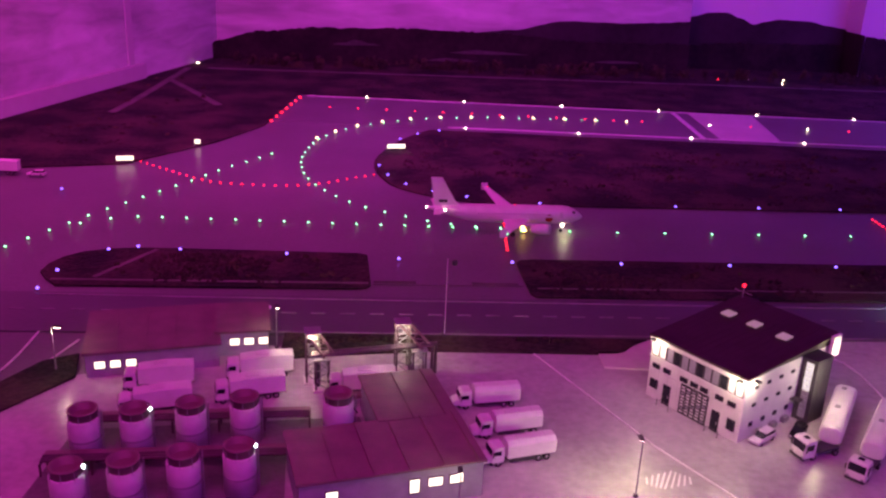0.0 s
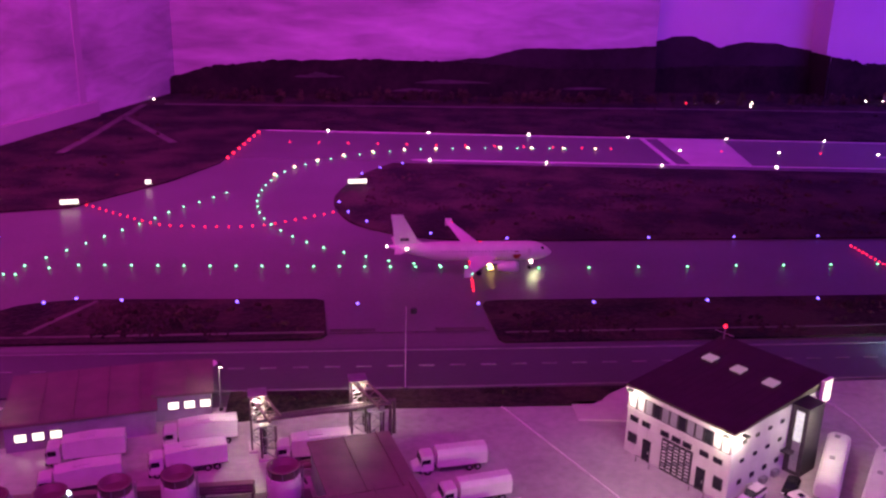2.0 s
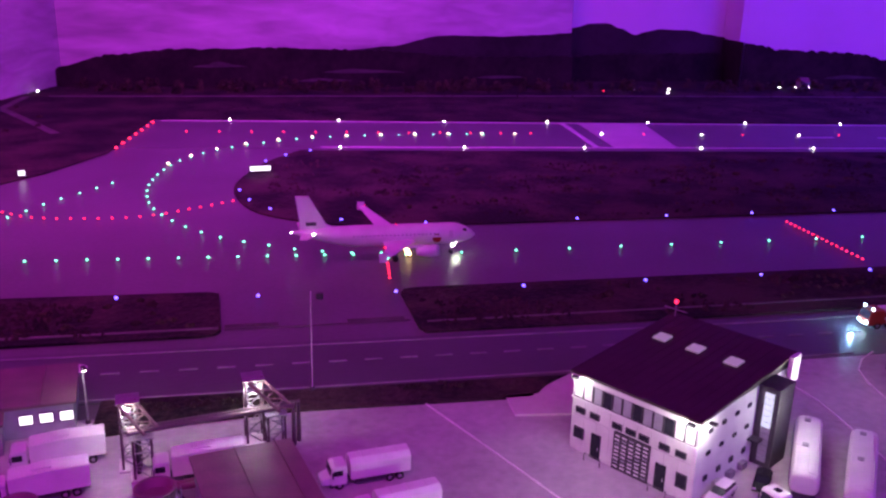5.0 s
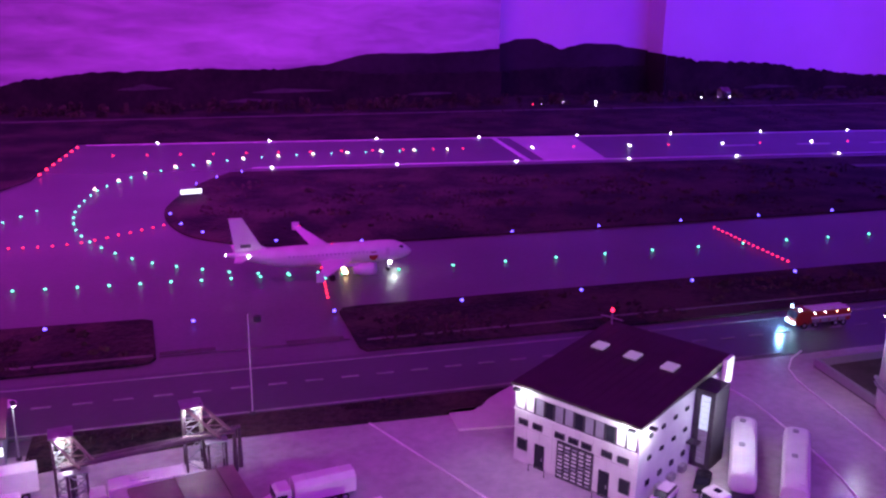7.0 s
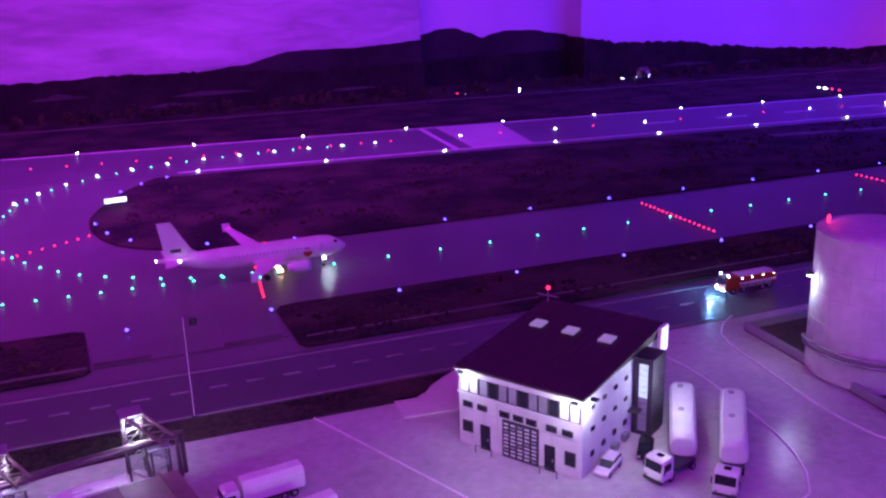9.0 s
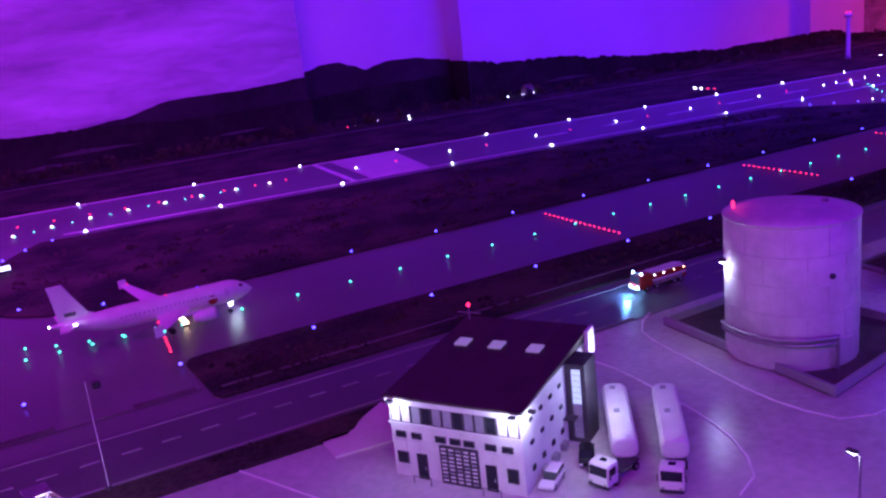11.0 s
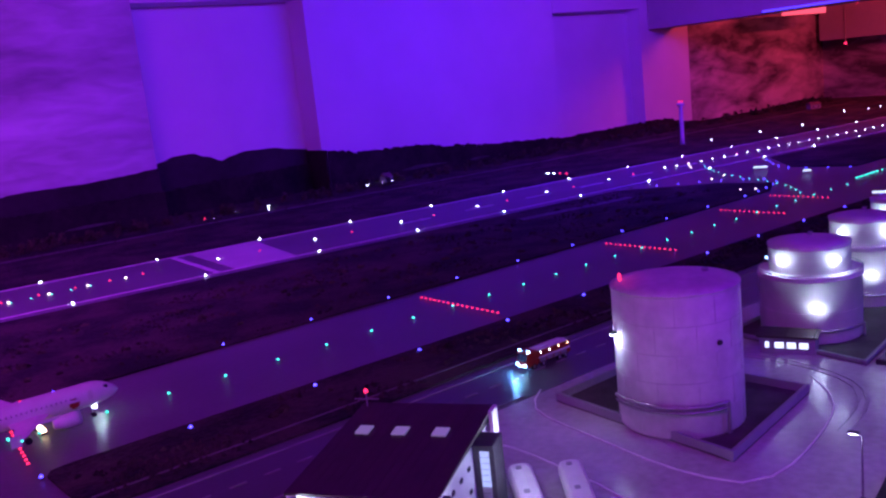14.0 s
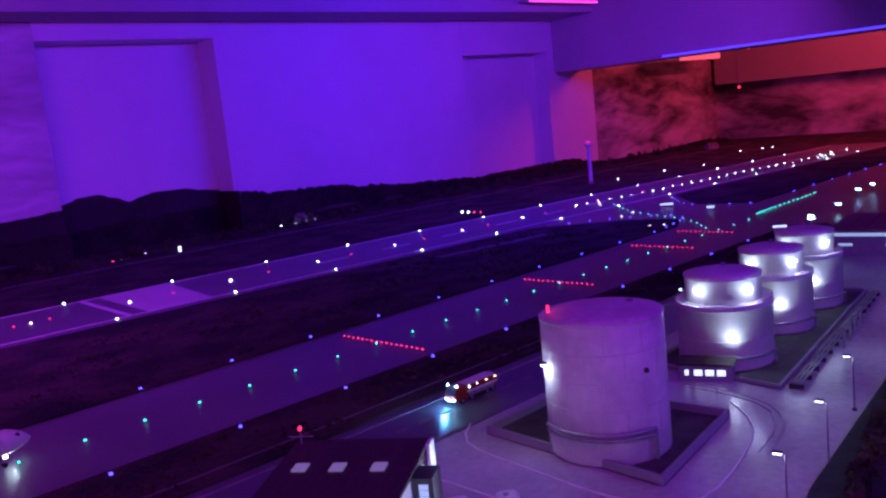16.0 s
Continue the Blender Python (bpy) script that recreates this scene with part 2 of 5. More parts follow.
slab("apron", [(-1.5, 0.06), (-1.02, 0.30), (-0.93, 0.42), (-0.62, 0.545), (0.08, 0.53), (0.16, 0.58), (5.2, 0.598), (5.2, 0.16), (1.4, 0.03), (0.8, -0.06), (0.35, -0.19), (-1.5, -0.34)], 0.0, 0.004, M["concrete"], "pale concrete apron round the depot", "apron")
slab("pavement", [(0.043, 0.458), (0.142, 0.448), (0.19, 0.50), (0.175, 0.583), (0.122, 0.547), (0.10, 0.522), (0.045, 0.521)], 0.004, 0.007, M["concrete_light"], "pale concrete paving patch beside the station", "pavement")

grass_west = [(-3.4, 1.75), (-1.6, 1.78), (-1.22, 1.87), (-0.98, 2.2), (-0.84, 2.5), (-0.76, rwy_n(-0.76) + 0.01), (-0.5, rwy_n(-0.5) + 0.02)]
north_edge = [(x, rwy_n(x) + 0.02) for x in (0.0, 2.0, 4.0, 6.0, 7.2)]
slab("lawn_north", grass_west + north_edge + [(7.3, 1.9), (8.6, 1.9), (8.6, 4.45), (-3.4, 4.45)], 0.0, 0.005, M["grass"], "dark dry grass beyond the runway", "grass")
island = curved([(-0.18, rwy_s(-0.18) - 0.05), (-0.30, 2.3), (-0.40, 1.98), (-0.36, 1.72), (-0.25, 1.59), (-0.08, 1.515), (0.17, 1.495)])
slab("lawn_island", island + [(3.05, 1.495), (3.25, 1.6), (3.2, 1.85), (2.9, rwy_s(2.9) - 0.06)], 0.0, 0.005, M["grass"], "dark dry grass island between runway and taxiway", "grass")
slab("lawn_island_east", [(3.8, 1.5), (6.8, 1.5), (6.8, rwy_s(6.8) - 0.05), (4.1, rwy_s(4.1) - 0.05), (3.75, 1.8)], 0.0, 0.005, M["grass"], "dark dry grass between runway and far taxiway", "grass")
sw = curved([(-1.10, 0.835), (-1.16, 0.92), (-1.12, 1.03), (-1.0, 1.075), (-0.8, 1.075)]) + [(-0.435, 1.062), (-0.415, 1.05), (-0.405, 0.86), (-0.415, 0.842), (-0.44, 0.835)]
slab("lawn_southwest", sw, 0.0, 0.005, M["grass"], "dark grass strip between taxiway and road", "grass")
slab("lawn_southeast", [(-0.03, 0.80), (-0.04, 0.82), (-0.046, 1.01), (-0.035, 1.03), (0.0, 1.036), (3.1, 1.02), (3.2, 0.9), (3.1, 0.82), (0.6, 0.795)], 0.0, 0.005, M["grass"], "dark grass strip between taxiway and road", "grass")
slab("verge", [(-0.575, 0.485), (-0.45, 0.505), (-0.289, 0.522), (0.085, 0.512), (0.125, 0.548), (0.165, 0.577), (0.05, 0.583), (-0.575, 0.598)], 0.003, 0.007, M["grass"], "narrow grass verge beside the service road", "grass")
slab("verge_west", [(-1.35, 0.10), (-1.01, 0.29), (-0.925, 0.41), (-0.945, 0.5), (-1.0, 0.47), (-1.08, 0.33), (-1.4, 0.16)], 0.004, 0.008, M["grass"], "dark grass verge at the depot's edge", "grass")
slab("barrier_bank", [(0.28, -0.19), (0.8, -0.055), (1.4, 0.035), (2.6, 0.10), (2.6, -0.15), (1.4, -0.2), (0.8, -0.3), (0.28, -0.45)], -0.05, 0.012, M["barrier"], "dark hedge bank along the layout's edge", "hedge")

slab("depot_floor", [(-0.90, -0.06), (-0.52, 0.01), (-0.53, 0.15), (-0.40, 0.19), (-0.42, 0.275), (-0.87, 0.235)], 0.004, 0.007, M["yard"], "dark asphalt floor between the silos", "floor")


def stripe(name, points, width, z, label="thin white painted line", material=None):
    bm = bmesh.new()
    pts = [Vector((*p, 0)) for p in points]
    prev = None
    for i, p in enumerate(pts):
        d = (pts[min(i + 1, len(pts) - 1)] - pts[max(i - 1, 0)]).normalized()
        n = Vector((-d.y, d.x, 0)) * width / 2
        cur = [bm.verts.new((p.x + s * n.x, p.y + s * n.y, z + h)) for s, h in ((-1, 0), (1, 0), (1, -0.0015), (-1, -0.0015))]
        if prev:
            for a in range(4):
                b = (a + 1) % 4
                bm.faces.new((prev[a], prev[b], cur[b], cur[a]))
        prev = cur
    return tagged(link_mesh(name, bm, material or M["line"]), label, "road marking", kind="structure")


stripe("runway_line", [(-0.72, rwy_n(-0.72) - 0.02), (7.1, rwy_n(7.1) - 0.02)], 0.012, 0.0035)
stripe("runway_line", [(-0.1, rwy_s(-0.1) + 0.02), (7.1, rwy_s(7.1) + 0.02)], 0.012, 0.0035)
stripe("threshold_line", [(0.95, rwy_s(0.95) + 0.02), (0.99, rwy_n(0.99) - 0.02)], 0.022, 0.0035)
slab("threshold_patch", [(1.02, rwy_s(1.02) + 0.03), (1.27, rwy_s(1.27) + 0.03), (1.36, rwy_n(1.36) - 0.03), (1.06, rwy_n(1.06) - 0.03)], 0.002, 0.0035, M["concrete_light"], "pale displaced threshold block on the runway", "road marking")
for i in range(14):
    x = 1.9 + i * 0.36
    stripe("centre_line", [(x, rwy_n(x) - 0.33), (x + 0.16, rwy_n(x + 0.16) - 0.33)], 0.012, 0.0035)
stripe("road_line", [(-1.12, 0.785), (0.6, 0.755), (3.0, 0.765)], 0.0035, 0.0045, material=M["faded"])
stripe("road_line", [(-0.95, 0.612), (0.3, 0.597), (0.72, 0.595)], 0.0035, 0.0045, material=M["faded"])
for i in range(46):
    x = -1.15 + i * 0.062
    stripe("road_dash", [(x, 0.694 - 0.012 * x), (x + 0.03, 0.694 - 0.012 * (x + 0.03))], 0.0042, 0.0045, material=M["faded"])
stripe("road_line", curved([(-1.13, 0.15), (-1.035, 0.36), (-0.988, 0.50), (-0.958, 0.60)]), 0.004, 0.0025)
stripe("road_line", curved([(-1.085, 0.36), (-1.06, 0.474), (-1.055, 0.61)]), 0.004, 0.0025)
stripe("apron_line", [(-0.09, 0.53), (0.06, 0.19), (0.16, 0.02)], 0.0024, 0.0055)
stripe("apron_line", curved([(0.76, 0.592), (0.713, 0.56), (0.672, 0.50), (0.653, 0.36), (0.637, 0.222), (0.645, 0.127), (0.68, 0.07), (0.80, 0.07), (1.0, 0.13), (1.12, 0.25)]), 0.003, 0.0055)
stripe("apron_line", curved([(0.47, 0.56), (0.525, 0.50), (0.541, 0.426), (0.53, 0.255), (0.508, 0.147), (0.47, 0.072), (0.426, 0.038), (0.359, 0.031)]), 0.003, 0.0055)
stripe("island_path", [(2.15, 2.1), (2.75, 2.0)], 0.05, 0.0065, "pale paved strip in the grass island", M["track"])
stripe("grass_path", [(-1.03, 0.88), (-0.93, 1.065)], 0.012, 0.0065, "pale track in the grass strip", M["track"])
stripe("grass_path", [(-1.12, 0.865), (-0.8, 0.865), (-0.41, 0.865)], 0.008, 0.0065, "pale track in the grass strip", M["track"])
stripe("grass_path", [(-0.02, 0.845), (0.6, 0.845), (1.4, 0.85)], 0.006, 0.0065, "pale track in the grass strip", M["track"])
stripe("dirt_path", curved([(-1.4, 3.85), (-1.42, 3.48), (-1.45, 2.94), (-1.48, 2.62)]), 0.035, 0.0065, "pale dirt track through the grass", M["track"])
stripe("dirt_path", curved([(-1.42, 3.48), (-1.24, 3.16), (-1.07, 2.85)]), 0.035, 0.0065, "pale dirt track through the grass", M["track"])
stripe("far_lane", [(-1.3, 3.86), (1.5, 3.82), (4.0, 3.7), (8.0, 3.6)], 0.03, 0.0065, "pale lane along the painted hills", M["track"])

for k in range(9):
    x = 0.02 + k * 0.0085
    stripe("hatch_mark", [(x - 0.012 + 0.0025 * abs(k - 4), 0.072 + 0.003 * abs(k - 4)), (x + 0.012 - 0.0025 * abs(k - 4), 0.118 - 0.004 * abs(k - 4))], 0.003, 0.0055, "white hatched marking on the apron")
for k in range(4):
    stripe("taxi_hold_mark", [(-0.40, 0.875 + 0.004 * k), (-0.30, 0.875 + 0.004 * k)], 0.0016, 0.0025, material=M["track"])
    stripe("taxi_hold_mark", [(-0.17, 0.872 + 0.004 * k), (-0.06, 0.872 + 0.004 * k)], 0.0016, 0.0025, material=M["track"])
stripe("taxi_line", [(-0.40, 0.865), (-0.05, 0.865)], 0.003, 0.0025, material=M["track"])
slab("speed_disc", [(-0.632 + 0.016 * math.cos(k * 0.5236), 0.727 + 0.016 * math.sin(k * 0.5236)) for k in range(12)], 0.003, 0.0045, M["line"], "round white road marking", "road marking")

for k, off in enumerate((0.0, 0.016)):
    stripe("tyre_track", curved([(0.9, 0.075 - off), (1.02, 0.10 - off), (1.10 + 0.6 * off, 0.15 - 0.5 * off), (1.135 + off, 0.24), (1.14 + off, 0.36), (1.10 + off, 0.50)]), 0.006, 0.0052, "dark tyre track on the apron", M["tyremark"])

# room shell
WT = 0.1
def wall(name, poly, z0, z1, label, material=None):
    return slab(name, poly, z0, z1, material or M["wall"], label, "wall")

BY = 4.3
wall("wall_north", [(-1.32, BY), (1.47, BY), (1.47, BY + 0.3), (-1.42, BY + 0.3)], -0.06, 1.45, "sky-painted back wall washed in violet light", M["cloud"])
wall("wall_north_recess", [(1.47, BY + 0.2), (2.54, BY + 0.2), (2.54, BY + 0.3), (1.47, BY + 0.3)], -0.06, 1.45, "recessed bay of the sky-painted back wall")
wall("wall_north_mid", [(2.54, BY), (4.72, BY), (4.72, BY + 0.3), (2.54, BY + 0.3)], -0.06, 1.45, "smooth sky-painted back wall, violet lit")
wall("wall_north_niche", [(4.72, BY + 0.14), (5.75, BY + 0.14), (5.75, BY + 0.3), (4.72, BY + 0.3)], -0.06, 1.45, "recessed bay of the sky-painted back wall")
wall("wall_north_pier", [(5.75, BY), (6.4, BY), (6.4, BY + 0.3), (5.75, BY + 0.3)], -0.06, 1.45, "pier of the sky-painted back wall")
wall("wall_north_east", [(6.4, BY + 0.03), (8.75, BY + 0.03), (8.75, BY + 0.3), (6.4, BY + 0.3)], -0.06, 1.45, "cloud-painted wall glowing red and magenta", M["storm"])
slab("lintel", [(1.47, BY - 0.004), (2.54, BY - 0.004), (2.54, BY + 0.2), (1.47, BY + 0.2)], 1.2, 1.445, M["wall"], "plaster lintel over the wall bay", "wall")
slab("lintel_east", [(4.72, BY - 0.004), (5.75, BY - 0.004), (5.75, BY + 0.14), (4.72, BY + 0.14)], 1.03, 1.445, M["wall"], "plaster lintel over the wall bay", "wall")
wall("wall_east", [(8.75, -2.6), (9.1, -2.6), (9.1, BY + 0.3), (8.75, BY + 0.3)], -0.06, 1.45, "cloud-painted end wall in red light", M["storm"])
wall("wall_west", [(-3.42, -2.6), (-1.32, BY), (-1.42, BY + 0.3), (-3.52, -2.6)], -0.06, 1.45, "sky-painted side wall in magenta light", M["cloud"])
slab("wall_south", [(-3.6, -2.7), (9.1, -2.7), (9.1, -2.6), (-3.6, -2.6)], -0.9, 1.45, M["ceiling"], "plain dark room wall behind the visitors", "wall")
slab("floor", [(-3.6, -2.7), (9.1, -2.7), (9.1, 0.3), (-3.6, 0.0)], -0.95, -0.9, M["darksteel"], "dark visitor floor beside the layout", "floor")
slab("ceiling", [(-3.6, -2.7), (9.1, -2.7), (9.1, 4.6), (-3.6, 4.6)], 1.45, 1.5, M["ceiling"], "dark painted ceiling over the layout", "ceiling")
slab("beam", [(1.2, 3.95), (5.9, 3.85), (5.9, 4.29), (1.2, 4.29)], 1.3, 1.449, M["ceiling"], "plaster soffit beam along the back wall", "beam")
slab("beam_east", [(8.60, -2.55), (8.749, -2.55), (8.749, 4.28), (8.60, 4.28)], 0.60, 1.449, M["ceiling"], "plaster soffit along the end wall", "beam")
slab("sky_panel_joint", [(8.735, 2.66), (8.749, 2.66), (8.749, 3.2), (8.735, 3.2)], -0.05, 0.36, M["storm"], "raised panel on the cloud-painted end wall", "wall")
slab("beam_cross", [(5.85, -2.5), (6.2, -2.5), (6.2, 4.29), (5.85, 4.29)], 0.85, 1.449, M["ceiling"], "boxed ceiling beam across the room", "beam")


slab("dado_band", [(-3.40, -2.54), (-1.563, 3.5), (-1.533, 3.5), (-3.37, -2.54)], 0.0, 0.075, M["ceiling"], "pale low plinth along the side wall", "wall")
slab("wall_batten", [(-1.60, 3.40), (-1.585, 3.45), (-1.575, 3.447), (-1.59, 3.397)], 0.0, 1.44, M["ceiling"], "vertical panel joint strip on the side wall", "trim")
led = thing("led_bar", "blue glowing light bar under the ceiling beam", "light bar", "ceiling light bars", scale=1)
part("housing", box(5.82, 5.85, 0.8, 3.2, 0.855, 0.875), M["ceiling"], led)
part("tube", rod((5.81, 0.8, 0.862), (5.81, 3.2, 0.862), 0.008, 8), glow("led_tube_blue", (0.15, 0.06, 1.0), 1.6), led)
led = thing("led_bar", "pink glowing light bar below the ceiling", "light bar", "ceiling light bars", scale=1)
part("housing", box(4.9, 5.75, 3.74, 3.78, 1.355, 1.38), M["ceiling"], led)
part("tube", rod((4.9, 3.73, 1.36), (5.75, 3.73, 1.36), 0.008, 8), glow("led_tube_pink", (1.0, 0.05, 0.4), 2.5), led)
part("hanger", rod((5.7, 3.76, 1.36), (5.7, 3.76, 1.45), 0.006), M["ceiling"], led)

led = thing("led_bar", "salmon pink glowing light bar beyond the ceiling beam", "light bar", "ceiling light bars", scale=1)
part("housing", box(7.2, 8.0, 3.88, 3.96, 0.90, 0.955), M["ceiling"], led)
part("tube", box(7.22, 7.98, 3.872, 3.88, 0.86, 0.93), glow("led_tube_salmon", (1.0, 0.10, 0.12), 1.3), led)
for px in (7.3, 7.9):
    part("hanger", rod((px, 3.92, 0.955), (px, 3.92, 1.45), 0.008), M["ceiling"], led)
for px, py, pz in ((7.5, 3.33, 0.905), (7.5, 2.545, 0.927), (8.59, 4.0, 0.55)):
    sp = thing("spot_lamp", "tiny red spot lamp below the ceiling", "lamp", "ceiling spot lamps", px, py, pz, scale=1)
    part("bulb", lathe([(0.006, -0.012), (0.013, 0.0), (0.008, 0.014)], 10), G["red"], sp)
    part("rod", rod((0, 0, 0.014), (0, 0, 1.45 - pz), 0.004), M["ceiling"], sp)

# painted hills: low cut-out boards before the sky wall
def hills(name, pts, y, label, jag=0.006, material=None):
    rnd = random.Random(name)
    top = []
    for (x0, z0), (x1, z1) in zip(pts, pts[1:]):
        k = max(2, int((x1 - x0) / 0.02))
        for i in range(k):
            t = i / k
            s = t * t * (3 - 2 * t)
            top.append((x0 + (x1 - x0) * t, z0 + (z1 - z0) * s + rnd.uniform(-jag, jag) * 0.7))
    top.append(pts[-1])
    bm = bmesh.new()
    for (xa, za), (xb, zb) in zip(top, top[1:]):
        v = [bm.verts.new(p) for p in ((xa, y, -0.02), (xb, y, -0.02), (xb, y, zb), (xa, y, za), (xb, y + 0.02, zb), (xa, y + 0.02, za))]
        bm.faces.new(v[:4])
        bm.faces.new((v[3], v[2], v[4], v[5]))
    bmesh.ops.remove_doubles(bm, verts=bm.verts, dist=0.0005)
    return tagged(link_mesh(name, bm, material or M["hill"]), label, "backdrop", kind="structure")


hills("backdrop_mountains", [(0.1, 0.18), (0.40, 0.215), (0.72, 0.278), (1.05, 0.277), (1.25, 0.285), (1.468, 0.30)], BY - 0.024, "dark painted mountain range on the backdrop", 0.003, M["mount"])
hills("backdrop_mountains_bay", [(1.473, 0.285), (1.56, 0.318), (1.66, 0.343), (1.757, 0.346), (1.85, 0.315), (1.946, 0.277), (2.02, 0.298), (2.10, 0.314), (2.295, 0.31), (2.42, 0.287), (2.538, 0.272)], BY + 0.176, "dark painted twin peaks in the wall bay", 0.002, M["mount"])
hills("backdrop_hills", [(-1.49, -0.05), (-1.40, 0.04), (-1.30, 0.11), (-1.05, 0.165), (-0.72, 0.195), (-0.2, 0.205), (0.3, 0.20), (0.8, 0.165), (1.468, 0.17)], BY - 0.06, "dark painted wooded hills on the backdrop", 0.008)
hills("backdrop_hills_bay", [(1.473, 0.15), (1.9, 0.17), (2.538, 0.18)], BY + 0.14, "dark painted woods in the wall bay", 0.008)
hills("backdrop_hills_mid", [(2.542, 0.255), (2.83, 0.217), (3.25, 0.203), (3.56, 0.163), (4.0, 0.122), (4.4, 0.10), (4.72, 0.08), (5.3, 0.085), (5.9, 0.09), (6.3, 0.03)], BY - 0.06, "dark painted wooded hills on the backdrop", 0.012)
hills("backdrop_hills_east", [(6.1, 0.04), (6.6, 0.005), (7.3, 0.01), (7.7, 0.03), (8.1, 0.045), (8.58, 0.02)], BY - 0.10, "low dark painted hills before the storm sky", 0.01)


slab("backdrop_reveal", [(2.528, BY - 0.062), (2.5385, BY - 0.062), (2.5385, BY + 0.175), (2.528, BY + 0.175)], 0.0, 0.262, M["hill"], "dark painted hills on the side of the wall bay", "backdrop")


# ---- vehicles and aircraft, in full-size metres, nose towards +x ----
def wheel(parent, x, y, r=0.5, w=0.35):
    bm = bmesh.new()
    rod((x, y - w / 2, r), (x, y + w / 2, r), r, 14, bm)
    t = part("wheel", bm, M["tyre"], parent)
    part("rim", rod((x, y - w / 2 - 0.02, r), (x, y + w / 2 + 0.02, r), r * 0.5, 10), M["steel"], t)
    return t


def profile_body(poly, y0, y1, bevel=0.06):
    """A body from a side outline of (x, z) pairs."""
    bm = bmesh.new()
    a = [bm.verts.new((x, y0, z)) for x, z in poly]
    b = [bm.verts.new((x, y1, z)) for x, z in poly]
    bm.faces.new(a)
    bm.faces.new(b[::-1])
    for i in range(len(poly)):
        j = (i + 1) % len(poly)
        bm.faces.new((a[i], b[i], b[j], a[j]))
    bmesh.ops.bevel(bm, geom=list(bm.edges), offset=bevel, segments=2, affect="EDGES")
    return bm


def cab(parent, x0, length, width, height, material, lamps=None):
    """A forward-control lorry cab whose back is at x0."""
    h, x1 = height, x0 + length
    c = part("cab", profile_body([(x0, 0.55), (x1, 0.55), (x1 + 0.05, 1.6), (x1 - 0.15, h - 0.25), (x1 - 0.45, h), (x0, h)], -width / 2, width / 2, 0.1), material, parent)
    part("windscreen", profile_body([(x1 - 0.02, 1.75), (x1 + 0.06, 1.75), (x1 - 0.08, h - 0.35), (x1 - 0.16, h - 0.35)], -width / 2 + 0.15, width / 2 - 0.15, 0.02), M["glass"], c)
    for s in (-1, 1):
        part("side_window", box(x0 + 0.5, x1 - 0.3, s * width / 2 - 0.02, s * width / 2 + 0.02, 1.75, h - 0.5), M["glass"], c)
        part("headlight", box(x1 - 0.02, x1 + 0.06, s * (width / 2 - 0.35) - 0.18, s * (width / 2 - 0.35) + 0.18, 0.75, 1.0), lamps or M["steel"], c)
        part("mirror", box(x1 - 0.25, x1 - 0.1, s * (width / 2 + 0.2) - 0.08, s * (width / 2 + 0.2) + 0.08, 1.6, 2.4, bevel=0.03), M["darksteel"], c)
    part("bumper", box(x1 - 0.2, x1 + 0.12, -width / 2, width / 2, 0.35, 0.7, bevel=0.05), M["darksteel"], c)
    return c


def box_truck(label, x, y, turn, group="lorries at the depot", lit=False):
    t = thing("lorry", label, "lorry", group, x, y, 0.004, turn)
    cab(t, 3.0, 1.9, 2.5, 3.0, M["white"], G["white"] if lit else None)
    for s in (-1, 1):
        part("tail_light", box(-5.34, -5.26, s * 1.0 - 0.16, s * 1.0 + 0.16, 0.85, 1.1), G["red"] if lit else M["red"], t)
    part("chassis", box(-5, 3.4, -0.45, 0.45, 0.6, 0.95), M["darksteel"], t)
    b = part("cargo_body", profile_body([(-5.4, 1.0), (2.75, 1.0), (2.75, 3.55), (-1.0, 3.8), (-5.4, 3.7)], -1.25, 1.25, 0.08), M["white"], t)
    part("roof_hatch", box(-1.6, 0.4, -0.6, 0.6, 3.78, 3.95, bevel=0.05), M["facade"], b)
    part("rear_door", box(-5.26, -5.2, -1.1, 1.1, 1.15, 3.35), M["facade"], b)
    part("side_skirt", box(-3.0, 1.6, -1.2, 1.2, 0.55, 0.98), M["darksteel"], t)
    for wx in (-3.9, -2.7, 3.9):
        for s in (-1, 1):
            wheel(t, wx, s * 1.05)
    return t


def covered_lorry(label, x, y, turn):
    t = thing("covered_lorry", label, "lorry", "lorries beside the hall", x, y, 0.004, turn)
    cab(t, 2.6, 1.9, 2.4, 2.9, M["white"])
    part("chassis", box(-4.6, 3, -0.45, 0.45, 0.6, 0.95), M["darksteel"], t)
    bm = prism([(-1.25, 1.0), (1.25, 1.0), (1.28, 2.9), (0.75, 3.5), (-0.75, 3.5), (-1.28, 2.9)], -4.9, 2.2)
    bmesh.ops.transform(bm, matrix=Matrix.Rotation(radians(90), 4, "Z") @ Matrix.Rotation(radians(90), 4, "X"), verts=bm.verts)
    bmesh.ops.bevel(bm, geom=list(bm.edges), offset=0.08, segments=2, affect="EDGES")
    v = part("cargo_body", bm, M["white"], t, "white body with a pitched tarpaulin top")
    for px in (-3.4, -1.4, 0.6):
        part("roof_strap", box(px, px + 0.14, -0.8, 0.8, 3.49, 3.56), M["facade"], v)
    part("bonnet", profile_body([(4.4, 0.6), (5.5, 0.6), (5.55, 1.3), (4.4, 1.75)], -1.0, 1.0, 0.1), M["white"], t)
    part("rear_door", box(-4.98, -4.9, -1.1, 1.1, 1.15, 2.8), M["facade"], v)
    for s in (-1, 1):
        part("side_skirt", box(-2.2, 1.8, s * 1.1 - 0.06, s * 1.1 + 0.06, 0.5, 1.0), M["darksteel"], t)
    for wx in (-3.6, -2.4, 3.5):
        for s in (-1, 1):
            wheel(t, wx, s * 1.0)
    return t


